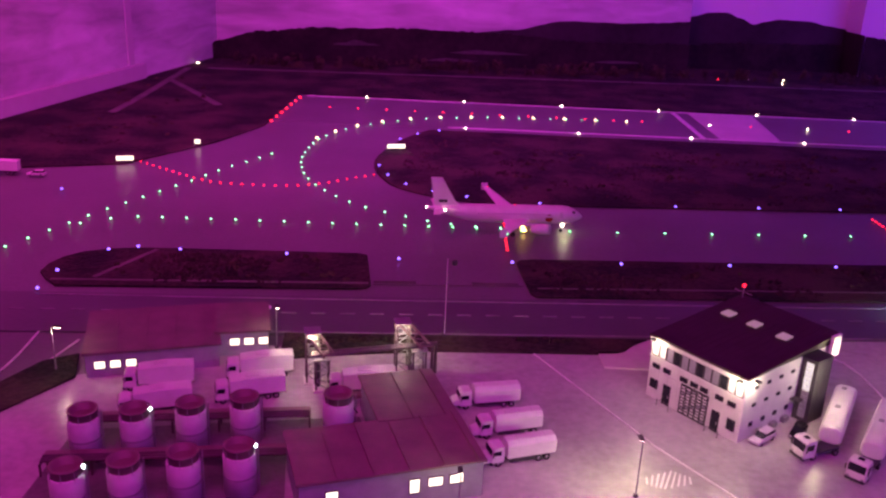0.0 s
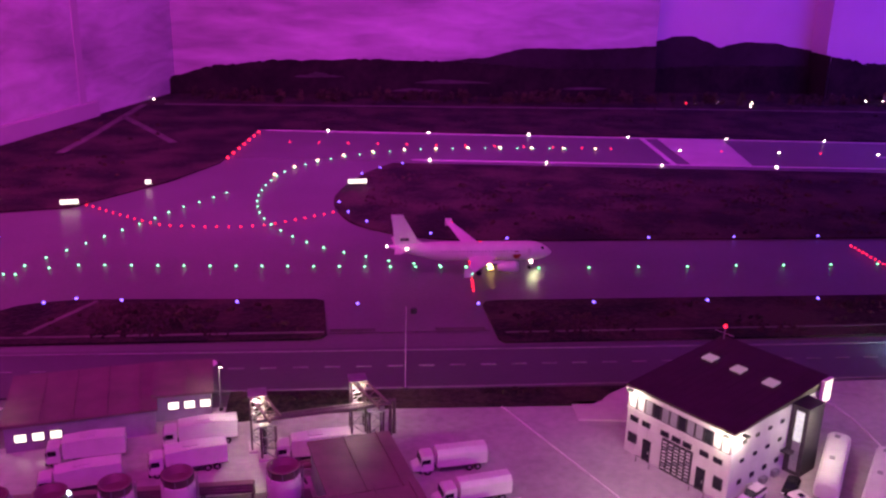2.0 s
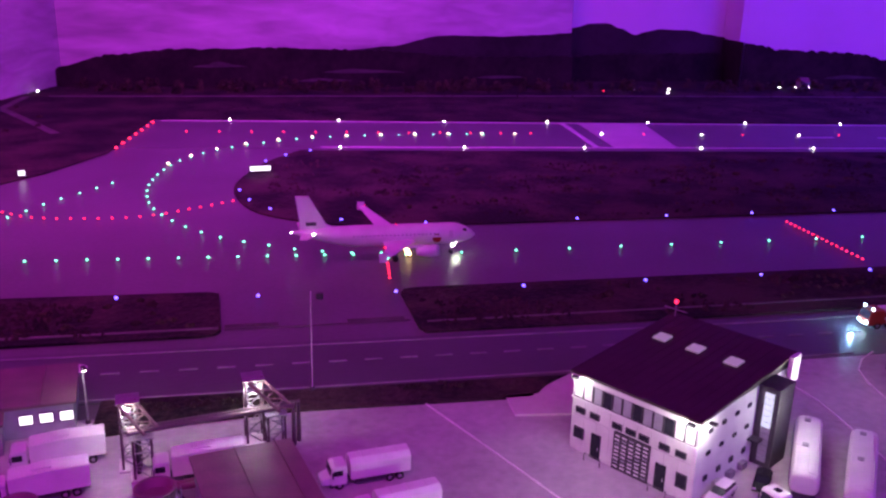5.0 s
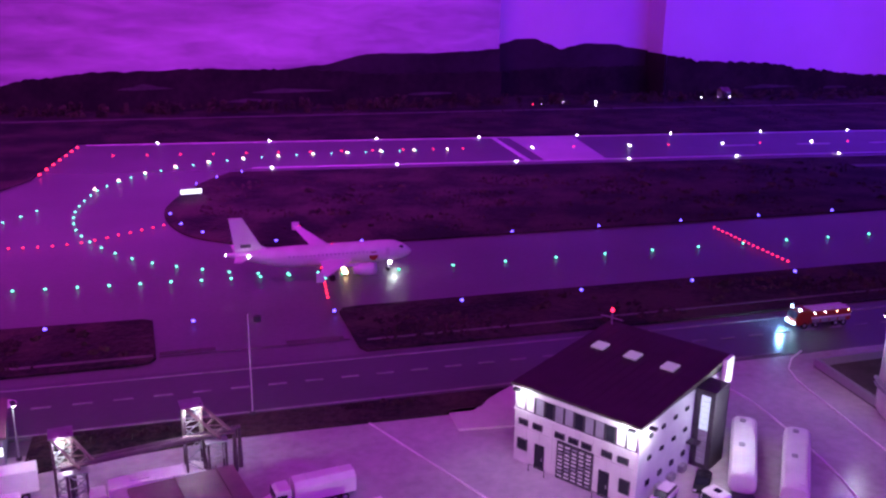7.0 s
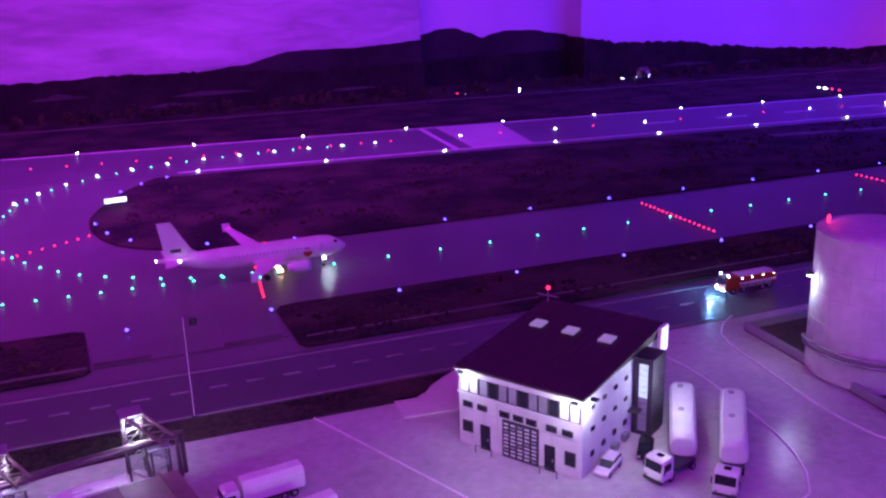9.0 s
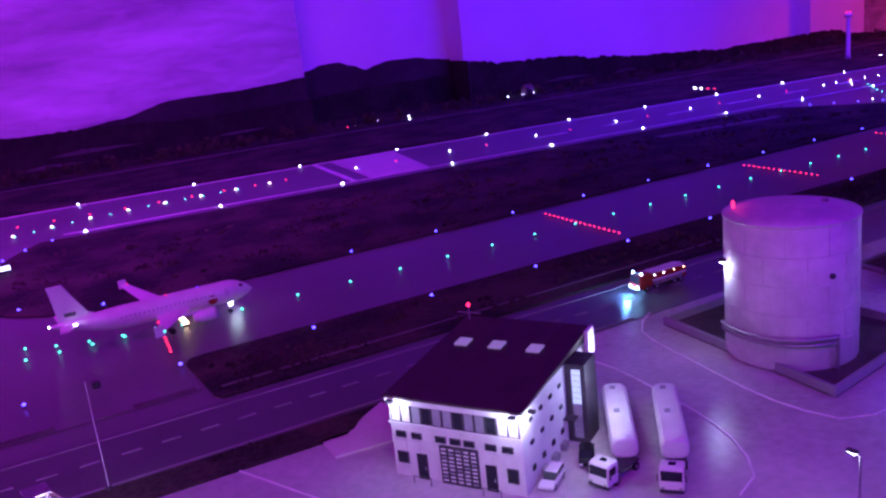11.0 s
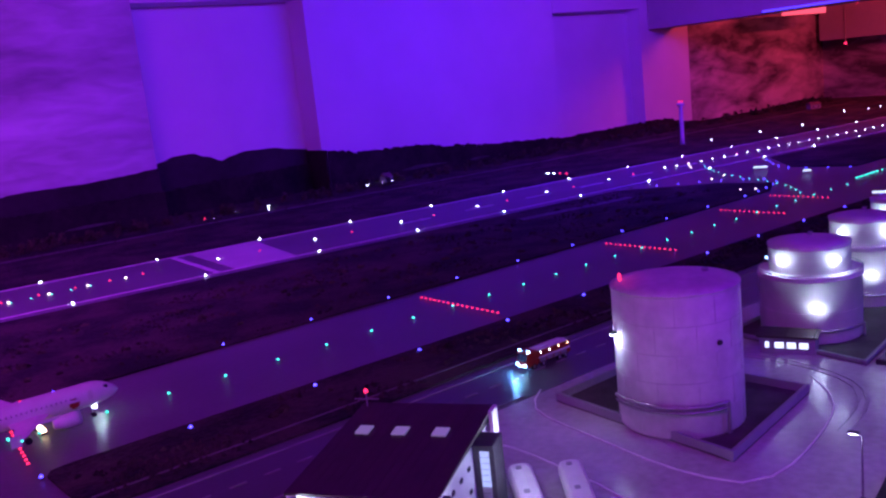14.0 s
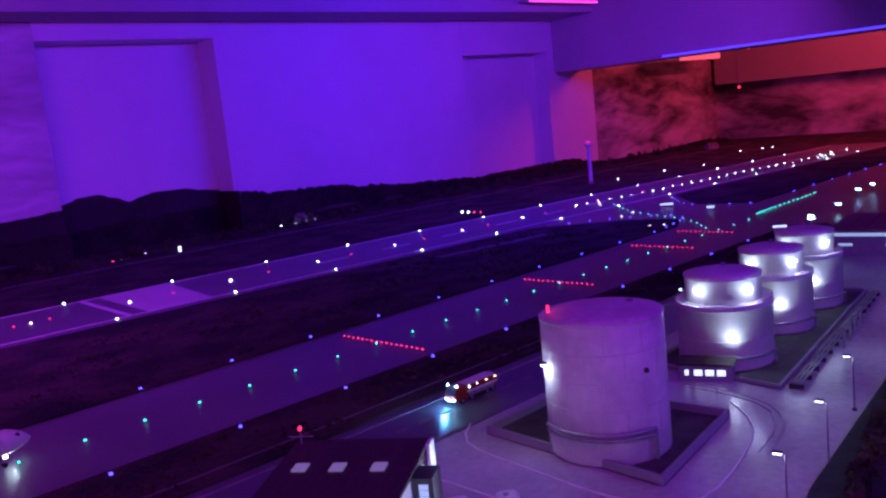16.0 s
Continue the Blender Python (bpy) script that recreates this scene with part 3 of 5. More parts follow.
def road_tanker(label, x, y, turn, bend=0):
    t = thing("road_tanker", label, "tanker lorry", "tanker lorries beside the station", x, y, 0.004, turn)
    hitch = pose(4, 0, 0, 0, 0, bend) @ pose(-4, 0, 0)
    c = cab(t, 7.4, 2.1, 2.6, 3.2, M["white"])
    c.matrix_basis = hitch
    part("roof_hatch", box(7.9, 8.6, -0.4, 0.4, 3.1, 3.27, bevel=0.03), M["glass"], c, "dark roof hatch")
    part("chassis", box(-11.2, 3.2, -0.45, 0.45, 0.7, 1.05), M["darksteel"], t)
    part("tractor_frame", box(2.4, 7.0, -0.45, 0.45, 0.6, 0.95), M["darksteel"], t).matrix_basis = hitch
    bm = bmesh.new()
    n = 24

    def soft(c):
        return math.copysign(abs(c) ** 0.62, c)

    rings = []
    for px, k in ((-11.9, 0.8), (-11.7, 0.94), (-11.3, 1.0), (3.3, 1.0), (3.6, 0.93), (3.7, 0.8)):
        rings.append([bm.verts.new((px, 1.62 * k * soft(math.cos(2 * math.pi * i / n)), 2.4 + 1.25 * k * soft(math.sin(2 * math.pi * i / n)))) for i in range(n)])
    for a, b in zip(rings, rings[1:]):
        for i in range(n):
            j = (i + 1) % n
            bm.faces.new((a[i], a[j], b[j], b[i]))
    bm.faces.new(rings[0])
    bm.faces.new(rings[-1])
    v = part("tank_vessel", bm, M["white"], t, "glossy white barrel", smooth=True)
    part("walkway", box(-10.6, 2.9, 0.25, 0.95, 3.62, 3.7, bevel=0.02), M["white"], v)
    part("side_ridge", box(-11.2, 3.2, -1.2, -1.1, 3.5, 3.66), M["white"], v)
    part("side_ridge", box(-11.2, 3.2, 1.1, 1.2, 3.5, 3.66), M["white"], v)
    for px in (-10.3, -3.7):
        part("manhole", box(px - 0.4, px + 0.4, -0.6, 0.1, 3.6, 3.74, bevel=0.03), M["steel"], v)
    part("fifth_wheel", box(2.9, 6.6, -1.1, 1.1, 0.95, 1.25, bevel=0.05), M["darksteel"], t).matrix_basis = hitch
    part("valve_box", box(-2.2, 0.6, -1.2, 1.2, 0.6, 1.2, bevel=0.05), M["darksteel"], t)
    for wx in (-10.2, -8.9, -7.6, 3.6, 7.6):
        for s in (-1, 1):
            o = wheel(t, wx, s * 1.05)
            if wx > 0:
                o.matrix_basis = hitch
    return t


def car(name, label, x, y, turn, material, estate=True, light=None):
    t = thing(name, label, "car", "", x, y, 0.004, turn)
    part("body", profile_body([(-2.3, 0.35), (2.3, 0.35), (2.35, 0.7), (1.3, 0.98), (-2.25, 1.05), (-2.35, 0.7)], -0.9, 0.9, 0.1), material, t)
    roof_back = -2.05 if estate else -1.5
    c = part("cabin", profile_body([(-2.2, 1.0), (1.25, 0.96), (0.45, 1.55), (roof_back, 1.58)], -0.76, 0.76, 0.08), M["glass"], t, "dark glazed cabin")
    part("roof", box(roof_back + 0.1, 0.35, -0.7, 0.7, 1.53, 1.62, bevel=0.04), material, c)
    for wx in (-1.4, 1.45):
        for s in (-1, 1):
            wheel(t, wx, s * 0.8, 0.33, 0.22)
    for s in (-1, 1):
        part("headlight", box(2.2, 2.37, s * 0.65 - 0.2, s * 0.65 + 0.2, 0.62, 0.8), M["white"], t)
        part("tail_light", box(-2.38, -2.25, s * 0.7 - 0.14, s * 0.7 + 0.14, 0.7, 0.9), M["red"], t)
    if light:
        part("roof_light", lathe([(0.22, 1.62), (0.22, 1.8), (0.1, 1.9)], 10), light, t)
    return t


def fire_engine(x, y, turn):
    t = thing("airport_fire_engine", "red and white airport fire engine with lit lamps on the road", "fire engine", "", x, y, 0.003, turn)
    c = part("cab", profile_body([(2.8, 0.7), (5.6, 0.7), (5.75, 1.8), (5.2, 3.3), (2.8, 3.4)], -1.45, 1.45, 0.12), M["red"], t)
    part("windscreen", profile_body([(5.66, 1.85), (5.78, 1.85), (5.28, 3.15), (5.14, 3.15)], -1.25, 1.25, 0.03), M["glass"], c)
    b = part("body", profile_body([(-5.6, 0.9), (2.7, 0.9), (2.7, 3.1), (-5.6, 3.1)], -1.45, 1.45, 0.12), M["red"], t)
    part("roof_deck", box(-5.2, 2.5, -1.2, 1.2, 3.08, 3.3, bevel=0.06), M["white"], b)
    part("side_stripe", box(-5.5, 2.6, -1.48, 1.48, 1.75, 2.1), M["white"], b)
    for px in (-4.5, -2.7, -0.9, 0.9):
        for s in (-1, 1):
            part("locker_door", box(px, px + 1.5, s * 1.46 - 0.02, s * 1.46 + 0.02, 1.05, 1.7), M["steel"], b)
    part("monitor", rod((4.0, 0, 3.4), (6.0, 0, 3.75), 0.13, 8), M["steel"], c, "roof water cannon")
    part("boom", tube([(-5.0, 0.5, 3.5), (3.2, 0.5, 3.6)], 0.16), M["white"], t)
    for s in (-1, 1):
        part("headlight", lathe([(0.2, 0), (0.28, 0.1), (0.2, 0.16)], 10), G["cool"], c).matrix_basis = pose(5.72, s * 1.0, 1.15, 0, 90, 0)
        part("fog_lamp", lathe([(0.15, 0), (0.2, 0.1), (0.15, 0.14)], 10), G["cool"], c).matrix_basis = pose(5.75, s * 0.45, 0.95, 0, 90, 0)
        part("blue_beacon", lathe([(0.2, 3.4), (0.22, 3.65), (0.1, 3.75)], 10, at=(4.9, s * 1.1)), G["cool"], c)
        for px in (-5.0, -2.6, -0.2, 2.0):
            part("marker_lamp", box(px, px + 0.22, s * 1.5 - 0.04, s * 1.5 + 0.04, 2.75, 2.95), G["amber"] if px < -1 else G["white"], b)
        for wx in (-4.2, -2.6, 1.6, 3.9):
            wheel(t, wx, s * 1.2, 0.62, 0.5)
    return t


def airliner(x, y, turn):
    """Narrow-body twin; the nose tip is at the origin and the tail at -37.6 m."""
    t = thing("airliner", "white twin-engine airliner taxiing on the grey taxiway", "aircraft", "", x, y, 0.002 + 0.7 * S, turn)
    bm = bmesh.new()
    n, rings = 24, []
    for px, r, dz in ((0, 0.08, -0.45), (-0.35, 0.5, -0.42), (-1.0, 1.0, -0.32), (-2.2, 1.58, -0.15), (-3.6, 1.98, -0.03), (-5.2, 2.12, 0), (-24.5, 2.12, 0), (-28, 1.86, 0.18), (-31.5, 1.32, 0.55), (-35, 0.72, 0.95), (-37.2, 0.3, 1.15), (-37.55, 0.12, 1.17)):
        rings.append([bm.verts.new((px, r * math.cos(2 * math.pi * i / n), 3.7 + dz + r * 1.03 * math.sin(2 * math.pi * i / n))) for i in range(n)])
    for a, b in zip(rings, rings[1:]):
        for i in range(n):
            j = (i + 1) % n
            bm.faces.new((a[i], a[j], b[j], b[i]))
    bm.faces.new(rings[0])
    bm.faces.new(rings[-1])
    f = part("fuselage", bm, M["white"], t, smooth=True)
    bm = bmesh.new()
    for s in (-1, 1):
        box(-2.9, -2.15, s * 1.0 - 0.42, s * 1.0 + 0.42, 4.35, 4.9, bm)
    part("cockpit_window", bm, M["glass"], f)
    for s in (-1, 1):
        part("tail_motif", box(-34.6, -32.6, s * 0.2 - 0.06, s * 0.2 + 0.06, 6.2, 6.9), M["darksteel"], f)
        part("nose_motif", lathe([(0.95, -0.03), (0.95, 0.03)], 9), M["red"], f, "dark red painted motif").matrix_basis = pose(-8.4, s * 2.06, 3.3, 90, 0, 0)
        part("cabin_door", box(-5.9, -5.1, s * 2.11 - 0.03, s * 2.11 + 0.03, 3.3, 4.9), M["facade"], f)
        for k in range(22):
            part("cabin_window", box(-8.2 - k * 0.82, -7.95 - k * 0.82, s * 2.10 - 0.02, s * 2.10 + 0.025, 4.05, 4.4), M["steel"], f)

    def flying(points, name, material=M["white"]):
        """A tapered surface between sections of (lead x, chord, y, z, thickness)."""
        w, prev = bmesh.new(), None
        for lx, ch, yy, zz, th in points:
            v = [w.verts.new((lx - ch * a, yy, zz + th * b)) for a, b in ((0, 0), (0.25, 0.55), (0.65, 0.4), (1, 0), (0.65, -0.3), (0.25, -0.4))]
            if prev:
                for i in range(6):
                    j = (i + 1) % 6
                    w.faces.new((prev[i], prev[j], v[j], v[i]))
            else:
                w.faces.new(v)
            prev = v
        w.faces.new(prev[::-1])
        return part(name, w, material, t)

    for s in (-1, 1):
        wing = flying([(-12.3, 7.2, s * 1.2, 2.7, 0.9), (-15.2, 4.2, s * 6.4, 3.1, 0.6), (-20.6, 1.6, s * 18.4, 4.9, 0.25)], "wing")
        part("wingtip_fence", box(-22.4, -20.8, s * 18.4 - 0.06, s * 18.4 + 0.06, 4.1, 5.9), M["white"], wing)
        part("navigation_light", box(-20.9, -20.6, s * 18.4 - 0.15, s * 18.4 + 0.15, 4.75, 5.05), G["green"] if s < 0 else G["red"], wing)
        flying([(-32.0, 3.6, s * 0.5, 4.6, 0.4), (-34.6, 1.6, s * 6.2, 5.1, 0.2)], "tailplane")
        part("tail_lamp", lathe([(0.22, 4.75), (0.28, 5.0), (0.2, 5.2)], 8, at=(-33.2, s * 2.2)), G["white"], t)
        e = bmesh.new()
        rings = []
        for px, r in ((-9.0, 1.0), (-8.7, 1.16), (-9.8, 1.3), (-11.6, 1.18), (-13.2, 0.8), (-13.3, 0.5)):
            rings.append([e.verts.new((px, s * 5.75 + r * math.cos(2 * math.pi * i / 18), 1.85 + r * math.sin(2 * math.pi * i / 18))) for i in range(18)])
        for a, b in zip(rings, rings[1:]):
            for i in range(18):
                j = (i + 1) % 18
                e.faces.new((a[i], a[j], b[j], b[i]))
        e.faces.new(rings[-1])
        nac = part("engine", e, M["white"], t, smooth=True)
        part("fan", rod((-9.15, s * 5.75, 1.85), (-9.1, s * 5.75, 1.85), 1.0, 18), M["darksteel"], nac)
        part("pylon", profile_body([(-10.0, 2.8), (-15.5, 2.6), (-15.5, 3.2), (-12.0, 3.2)], s * 5.75 - 0.2, s * 5.75 + 0.2, 0.05), M["white"], nac)
        g = part("main_gear", rod((-17.2, s * 3.8, -0.1), (-17.0, s * 3.6, 2.8), 0.2), M["steel"], t)
        for k in (-0.4, 0.4):
            part("gear_wheel", rod((-17.2, s * 3.8 + k - 0.2, -0.12), (-17.2, s * 3.8 + k + 0.2, -0.12), 0.58, 14), M["tyre"], g)
    bm = bmesh.new()
    prism([(-28.6, 5.3), (-30.6, 6.4), (-34.0, 12.2), (-36.6, 12.2), (-35.6, 5.0)], -0.2, 0.2, bm)
    bmesh.ops.transform(bm, matrix=Matrix.Rotation(radians(90), 4, "X"), verts=bm.verts)
    part("fin", bm, M["white"], t)
    g = part("nose_gear", rod((-5.0, 0, -0.3), (-5.2, 0, 2.2), 0.14), M["steel"], t)
    for k in (-0.28, 0.28):
        part("gear_wheel", rod((-5.0, k - 0.12, -0.28), (-5.0, k + 0.12, -0.28), 0.42, 14), M["tyre"], g)
    part("taxi_light", lathe([(0.28, 0.8), (0.4, 1.05), (0.28, 1.3)], 12, at=(-4.6, 0)), G["white"], g)
    part("beacon", lathe([(0.2, 5.7), (0.22, 5.9), (0.1, 6.0)], 8, at=(-16.5, 0)), G["red"], t)
    part("tail_light", lathe([(0.15, 4.7), (0.22, 4.9), (0.15, 5.1)], 8, at=(-37.4, 0)), G["white"], t)
    return t


airliner(0.172, 1.262, 0)
point("taxi_lamp", (0.172 - 3.6 * S, 1.262, 1.3 * S), 0.03, (1.0, 0.97, 0.85), 0.002)
fire_engine(0.885, 0.705, 180)
fire_engine(1.83, 0.715, 180)
point("headlamp_glow", (0.885 - 7.6 * S, 0.705, 1.6 * S), 0.16, (0.3, 0.65, 1.0), 0.003)

box_truck("white box lorry standing in the depot yard", -0.762, 0.300, 194, lit=True)
box_truck("white box lorry standing in the depot yard", -0.775, 0.385, 190)
box_truck("white box lorry standing in the depot yard", -0.612, 0.345, 193)
box_truck("white box lorry beside the grey hangar", -0.605, 0.425, 190)
box_truck("white box lorry under the pipe gantry", -0.420, 0.367, 188)
covered_lorry("white covered lorry parked beside the hall", -0.200, 0.322, 188)
covered_lorry("white covered lorry parked beside the hall", -0.176, 0.232, 192)
covered_lorry("white covered lorry parked beside the hall", -0.168, 0.155, 194)
road_tanker("white articulated tanker lorry with dark chassis", 0.370, 0.209, 235, -38)
road_tanker("white articulated tanker lorry with dark chassis", 0.420, 0.164, 232, -10)
car("estate_car", "white estate car parked beside the station", 0.248, 0.205, 215, M["white"])
car("black_car", "black car parked beside the station wall", 0.318, 0.222, 232, M["black"], False)
t = box_truck("white service van on the far taxiway", -1.56, 1.72, 180, "service vehicles on the taxiway")
car("service_car", "white service car on the far taxiway", -1.44, 1.70, 180, M["white"])


# ---- buildings ----
def window(parent, face, a, b0, b1, z0, z1, glass, frame_mat=None, depth=0.12):
    """A framed window on the plane x=a ('x') or y=a ('y') that spans b0..b1."""
    def bx(p0, p1, q0, q1, r0, r1):
        return box(a - p0, a + p1, q0, q1, r0, r1) if face == "x" else box(q0, q1, a - p0, a + p1, r0, r1)
    w = part("window", bx(depth, 0.0, b0, b1, z0, z1), glass, parent)
    fm = frame_mat or M["darksteel"]
    k = 0.09
    for q0, q1, r0, r1 in ((b0 - k, b1 + k, z1, z1 + k), (b0 - k, b1 + k, z0 - k, z0), (b0 - k, b0, z0, z1), (b1, b1 + k, z0, z1)):
        part("window_frame", bx(depth + 0.05, 0.0, q0, q1, r0, r1), fm, w)
    return w


def station():
    t = thing("fire_station", "white panelled station building with a dark sloping roof", "building", "", 0.202, 0.197, 0.004, 33)
    part("wall", box(0, 22, 0, 17, 0, 10.2), M["facade"], t, "white vertical panel walls")
    # panel joints
    for k in range(9):
        part("panel", box(-0.08, 0, 0.15 + k * 1.87, 0.15 + k * 1.87 + 1.75, 5.0, 7.0), M["facade"], t)
        if k not in (3, 4, 5):
            part("panel", box(-0.06, 0, 0.15 + k * 1.87, 0.15 + k * 1.87 + 1.75, 0.3, 4.8), M["facade"], t)
    part("cornice", box(-0.35, 0, -0.2, 17.2, 9.5, 10.2), M["white"], t)
    part("sill_band", box(-0.25, 0, -0.1, 17.1, 6.95, 7.2), M["white"], t)
    # outer panes are coloured white for the floodlight falling on the facade's corners
    lit = {0, 1, 10, 11}
    for k in range(12):
        y0 = 0.3 + k * 1.38
        window(t, "x", -0.02, y0, y0 + 1.12, 7.3, 9.35, M["white"] if k in lit else M["glass"] if k in (2, 5, 8) else M["wallgrey"], M["darksteel"])
    for y0 in (15.0, 12.9, 9.7, 7.8, 6.0, 3.3, 1.2):
        window(t, "x", -0.08, y0, y0 + 1.2, 5.3, 5.9, M["glass"])
    window(t, "x", -0.08, 15.0, 16.3, 1.9, 3.2, M["glass"])
    window(t, "x", -0.08, 0.8, 2.0, 1.6, 3.2, M["glass"])
    for y0 in (12.4, 3.4):
        d = part("door", box(-0.2, 0, y0, y0 + 1.4, 0, 3.3, bevel=0.03), M["glass"], t, "dark glazed entrance door")
        part("door_handle", box(-0.3, -0.2, y0 + 0.2, y0 + 0.3, 1.3, 1.7), M["steel"], d)
        r = part("handrail", tube([(-1.3, y0 - 0.9, 0), (-1.3, y0 - 0.9, 1.0), (-1.3, y0 + 1.4, 1.0), (-1.3, y0 + 1.4, 0)], 0.06), M["darksteel"], t)
    g = part("roller_gate", box(-0.25, 0, 5.6, 10.6, 0, 4.9, bevel=0.05), M["darksteel"], t, "dark roller gate with rows of lit panes")
    for c in range(5):
        for r in range(9):
            part("pane", box(-0.3, -0.25, 5.85 + c * 0.97, 6.45 + c * 0.97, 0.4 + r * 0.5, 0.6 + r * 0.5), M["white"] if (c + r) % 5 else M["wallgrey"], g)
    for z0, z1 in ((1.9, 2.9), (5.2, 6.0), (8.0, 8.8)):
        for x0 in (2.2, 5.2, 8.2, 11.2):
            window(t, "y", -0.0, x0, x0 + 0.6, z0 + 0.25, z1 - 0.25, M["glass"])
    # stair tower
    tw = part("stair_tower", box(13.6, 17.6, -2.6, 0.0, 0, 10.4), M["darksteel"], t, "dark stair tower with a tall glass strip")
    for k in range(12):
        part("glass_strip", box(13.45, 13.6, -2.0, -0.9, 0.7 + k * 0.76, 1.35 + k * 0.76), G["winblue"] if k > 5 else M["wallgrey"], tw)
    part("parapet", box(20.0, 22.3, -0.95, -0.42, 8.6, 12.1), M["white"], t, "floodlit white corner panel")
    # single-pitch roof
    bm = bmesh.new()
    za, zb = 10.2, 11.7
    q = [(-0.4, -0.4, za), (22.6, -0.4, zb), (22.6, 17.4, zb), (-0.4, 17.4, za)]
    lo = [bm.verts.new(p) for p in q]
    hi = [bm.verts.new((p[0], p[1], p[2] + 0.3)) for p in q]
    bm.faces.new(hi)
    bm.faces.new(lo[::-1])
    for i in range(4):
        j = (i + 1) % 4
        bm.faces.new((lo[i], lo[j], hi[j], hi[i]))
    rf = part("roof", bm, M["roof"], t, "dark sheet-metal single-pitch roof")
    part("gable", profile_body([(0, 10.15), (22, 10.15), (22, 11.6), (0.5, 10.25)], 0.02, 16.98, 0.02), M["roof"], t)
    slope = math.degrees(math.atan2(zb - za, 23.0))
    for k in range(15):
        o = part("seam", box(0, 22.8, -0.03, 0.03, 0, 0.04), M["roof"], rf)
        o.matrix_basis = pose(-0.35, -0.3 + k * 1.25, za + 0.3, 0, -slope, 0)
    for y0 in (14.0, 9.2, 4.0):
        o = part("skylight", box(-1.0, 1.0, -0.9, 0.9, 0, 0.25, bevel=0.06), G["sky"], rf, "pale translucent roof window")
        o.matrix_basis = pose(14.5, y0, za + 0.3 + 15.4 * (zb - za) / 23.0, 0, -slope, 0)
    m = part("beacon_mast", tube([(21.5, 16.5, 11.6), (21.5, 16.5, 13.8)], 0.12), M["steel"], t)
    part("beacon_lamp", lathe([(0.25, 13.8), (0.28, 14.1), (0.15, 14.3)], 10, at=(21.5, 16.5)), G["red"], m)
    part("cross_bar", tube([(21.5, 14.8, 12.9), (21.5, 18.2, 12.9)], 0.09), M["steel"], m)
    for y0, x0 in ((16.2, -0.9), (0.6, -0.9), (-0.9, 1.2)):
        part("floodlight", box(x0 - 0.3, x0 + 0.3, y0 - 0.45, y0 + 0.45, 9.9, 10.2, bevel=0.05), M["darksteel"], t)
    for k, (px, pz) in enumerate(((4.5, 1.1), (7.5, 1.1), (10.5, 1.1))):
        part("air_unit", box(px, px + 1.3, -0.7, -0.01, 0.2, pz, bevel=0.06), M["steel"], t)
    part("door_canopy", box(12.2, 14, -1.4, 0, 3.4, 3.65, bevel=0.04), M["darksteel"], t)
    return t


st = station()
bpy.context.view_layer.update()
# the last row is an added fill without a fixture, brightening the tankers
for k, (px, py, pz, pw) in enumerate(((-1.5, 15.8, 9.3, 0.05), (-1.5, 1.0, 9.3, 0.065), (1.0, -1.5, 9.3, 0.07), (20.6, -2.4, 10.2, 0.04), (14, -5, 8.5, 0.09))):
    point("wall_flood_and_fill", st.matrix_world @ Vector((px, py, pz)), pw, (1.0, 0.95, 0.92), 0.004)


def gabled(name, label, x, y, turn, w, d, h, material, roofmat, rise=0.6, windows=(), glass=None):
    t = thing(name, label, "building", "", x, y, 0.004, turn)
    part("wall", box(0, w, 0, d, 0, h), material, t)
    part("roof", profile_body([(-0.4, h), (w + 0.4, h), (w + 0.4, h + rise), (-0.4, h + rise + 0.2)], -0.4, d + 0.4, 0.06), roofmat, t)
    for k in range(1, int(w / 4.5) + 1):
        part("roof_seam", box(k * 4.5 - 0.06, k * 4.5 + 0.06, -0.4, d + 0.4, h + rise, h + rise + 0.28), roofmat, t)
    for x0, x1, z0, z1 in windows:
        window(t, "y", 0.0, x0, x1, z0, z1, glass or G["window"])
    return t


gabled("hangar", "low grey hangar with a flat roof and lit windows", -0.905, 0.41, 12, 20, 15.5, 3.9, M["wallgrey"], M["hallroof"], 0.3, ((1.3, 2.8, 1.5, 2.7), (3.6, 5.1, 1.5, 2.7), (5.9, 7.4, 1.5, 2.7)))
gabled("hangar_annexe", "low grey hangar wing with lit windows", -0.69, 0.498, 8, 8.2, 11, 4.1, M["wallgrey"], M["hallroof"], 0.3, ((2.0, 3.5, 1.9, 3.1), (4.3, 5.8, 1.9, 3.1), (6.6, 8.1, 1.9, 3.1)))
gabled("process_hall", "low hall with a red-brown sheet roof", -0.386, 0.163, 13, 10.5, 12.6, 5.2, M["wallgrey"], M["hallroof"], 0.25)
gabled("process_hall_wing", "low hall wing with a red-brown roof and lit windows", -0.497, 0.0, 13, 23.2, 11.5, 5.2, M["wallgrey"], M["hallroof"], 0.25, ((3.2, 4.6, 2.4, 3.8), (13.6, 14.8, 2.0, 3.9), (16.0, 17.8, 2.6, 3.8), (18.8, 20.5, 2.6, 3.8)))
gabled("pump_house", "small flat-roofed pump house with lit windows", 1.168, 0.375, -68, 9.2, 4.8, 2.9, M["wallgrey"], M["roof"], 0.3, ((1.0, 1.7, 1.1, 2.2), (2.6, 4.1, 1.1, 2.2), (4.6, 6.1, 1.1, 2.2), (6.6, 8.1, 1.1, 2.2)))
gabled("workshop", "blue-lit flat workshop at the apron's end", 2.55, 0.62, -80, 24, 30, 7.0, M["wallgrey"], M["hallroof"], 0.4, ((0.8, 23.2, 5.4, 6.4), (2.0, 6.0, 2.6, 3.4), (14.5, 18, 2.6, 3.4)), G["winblue"])
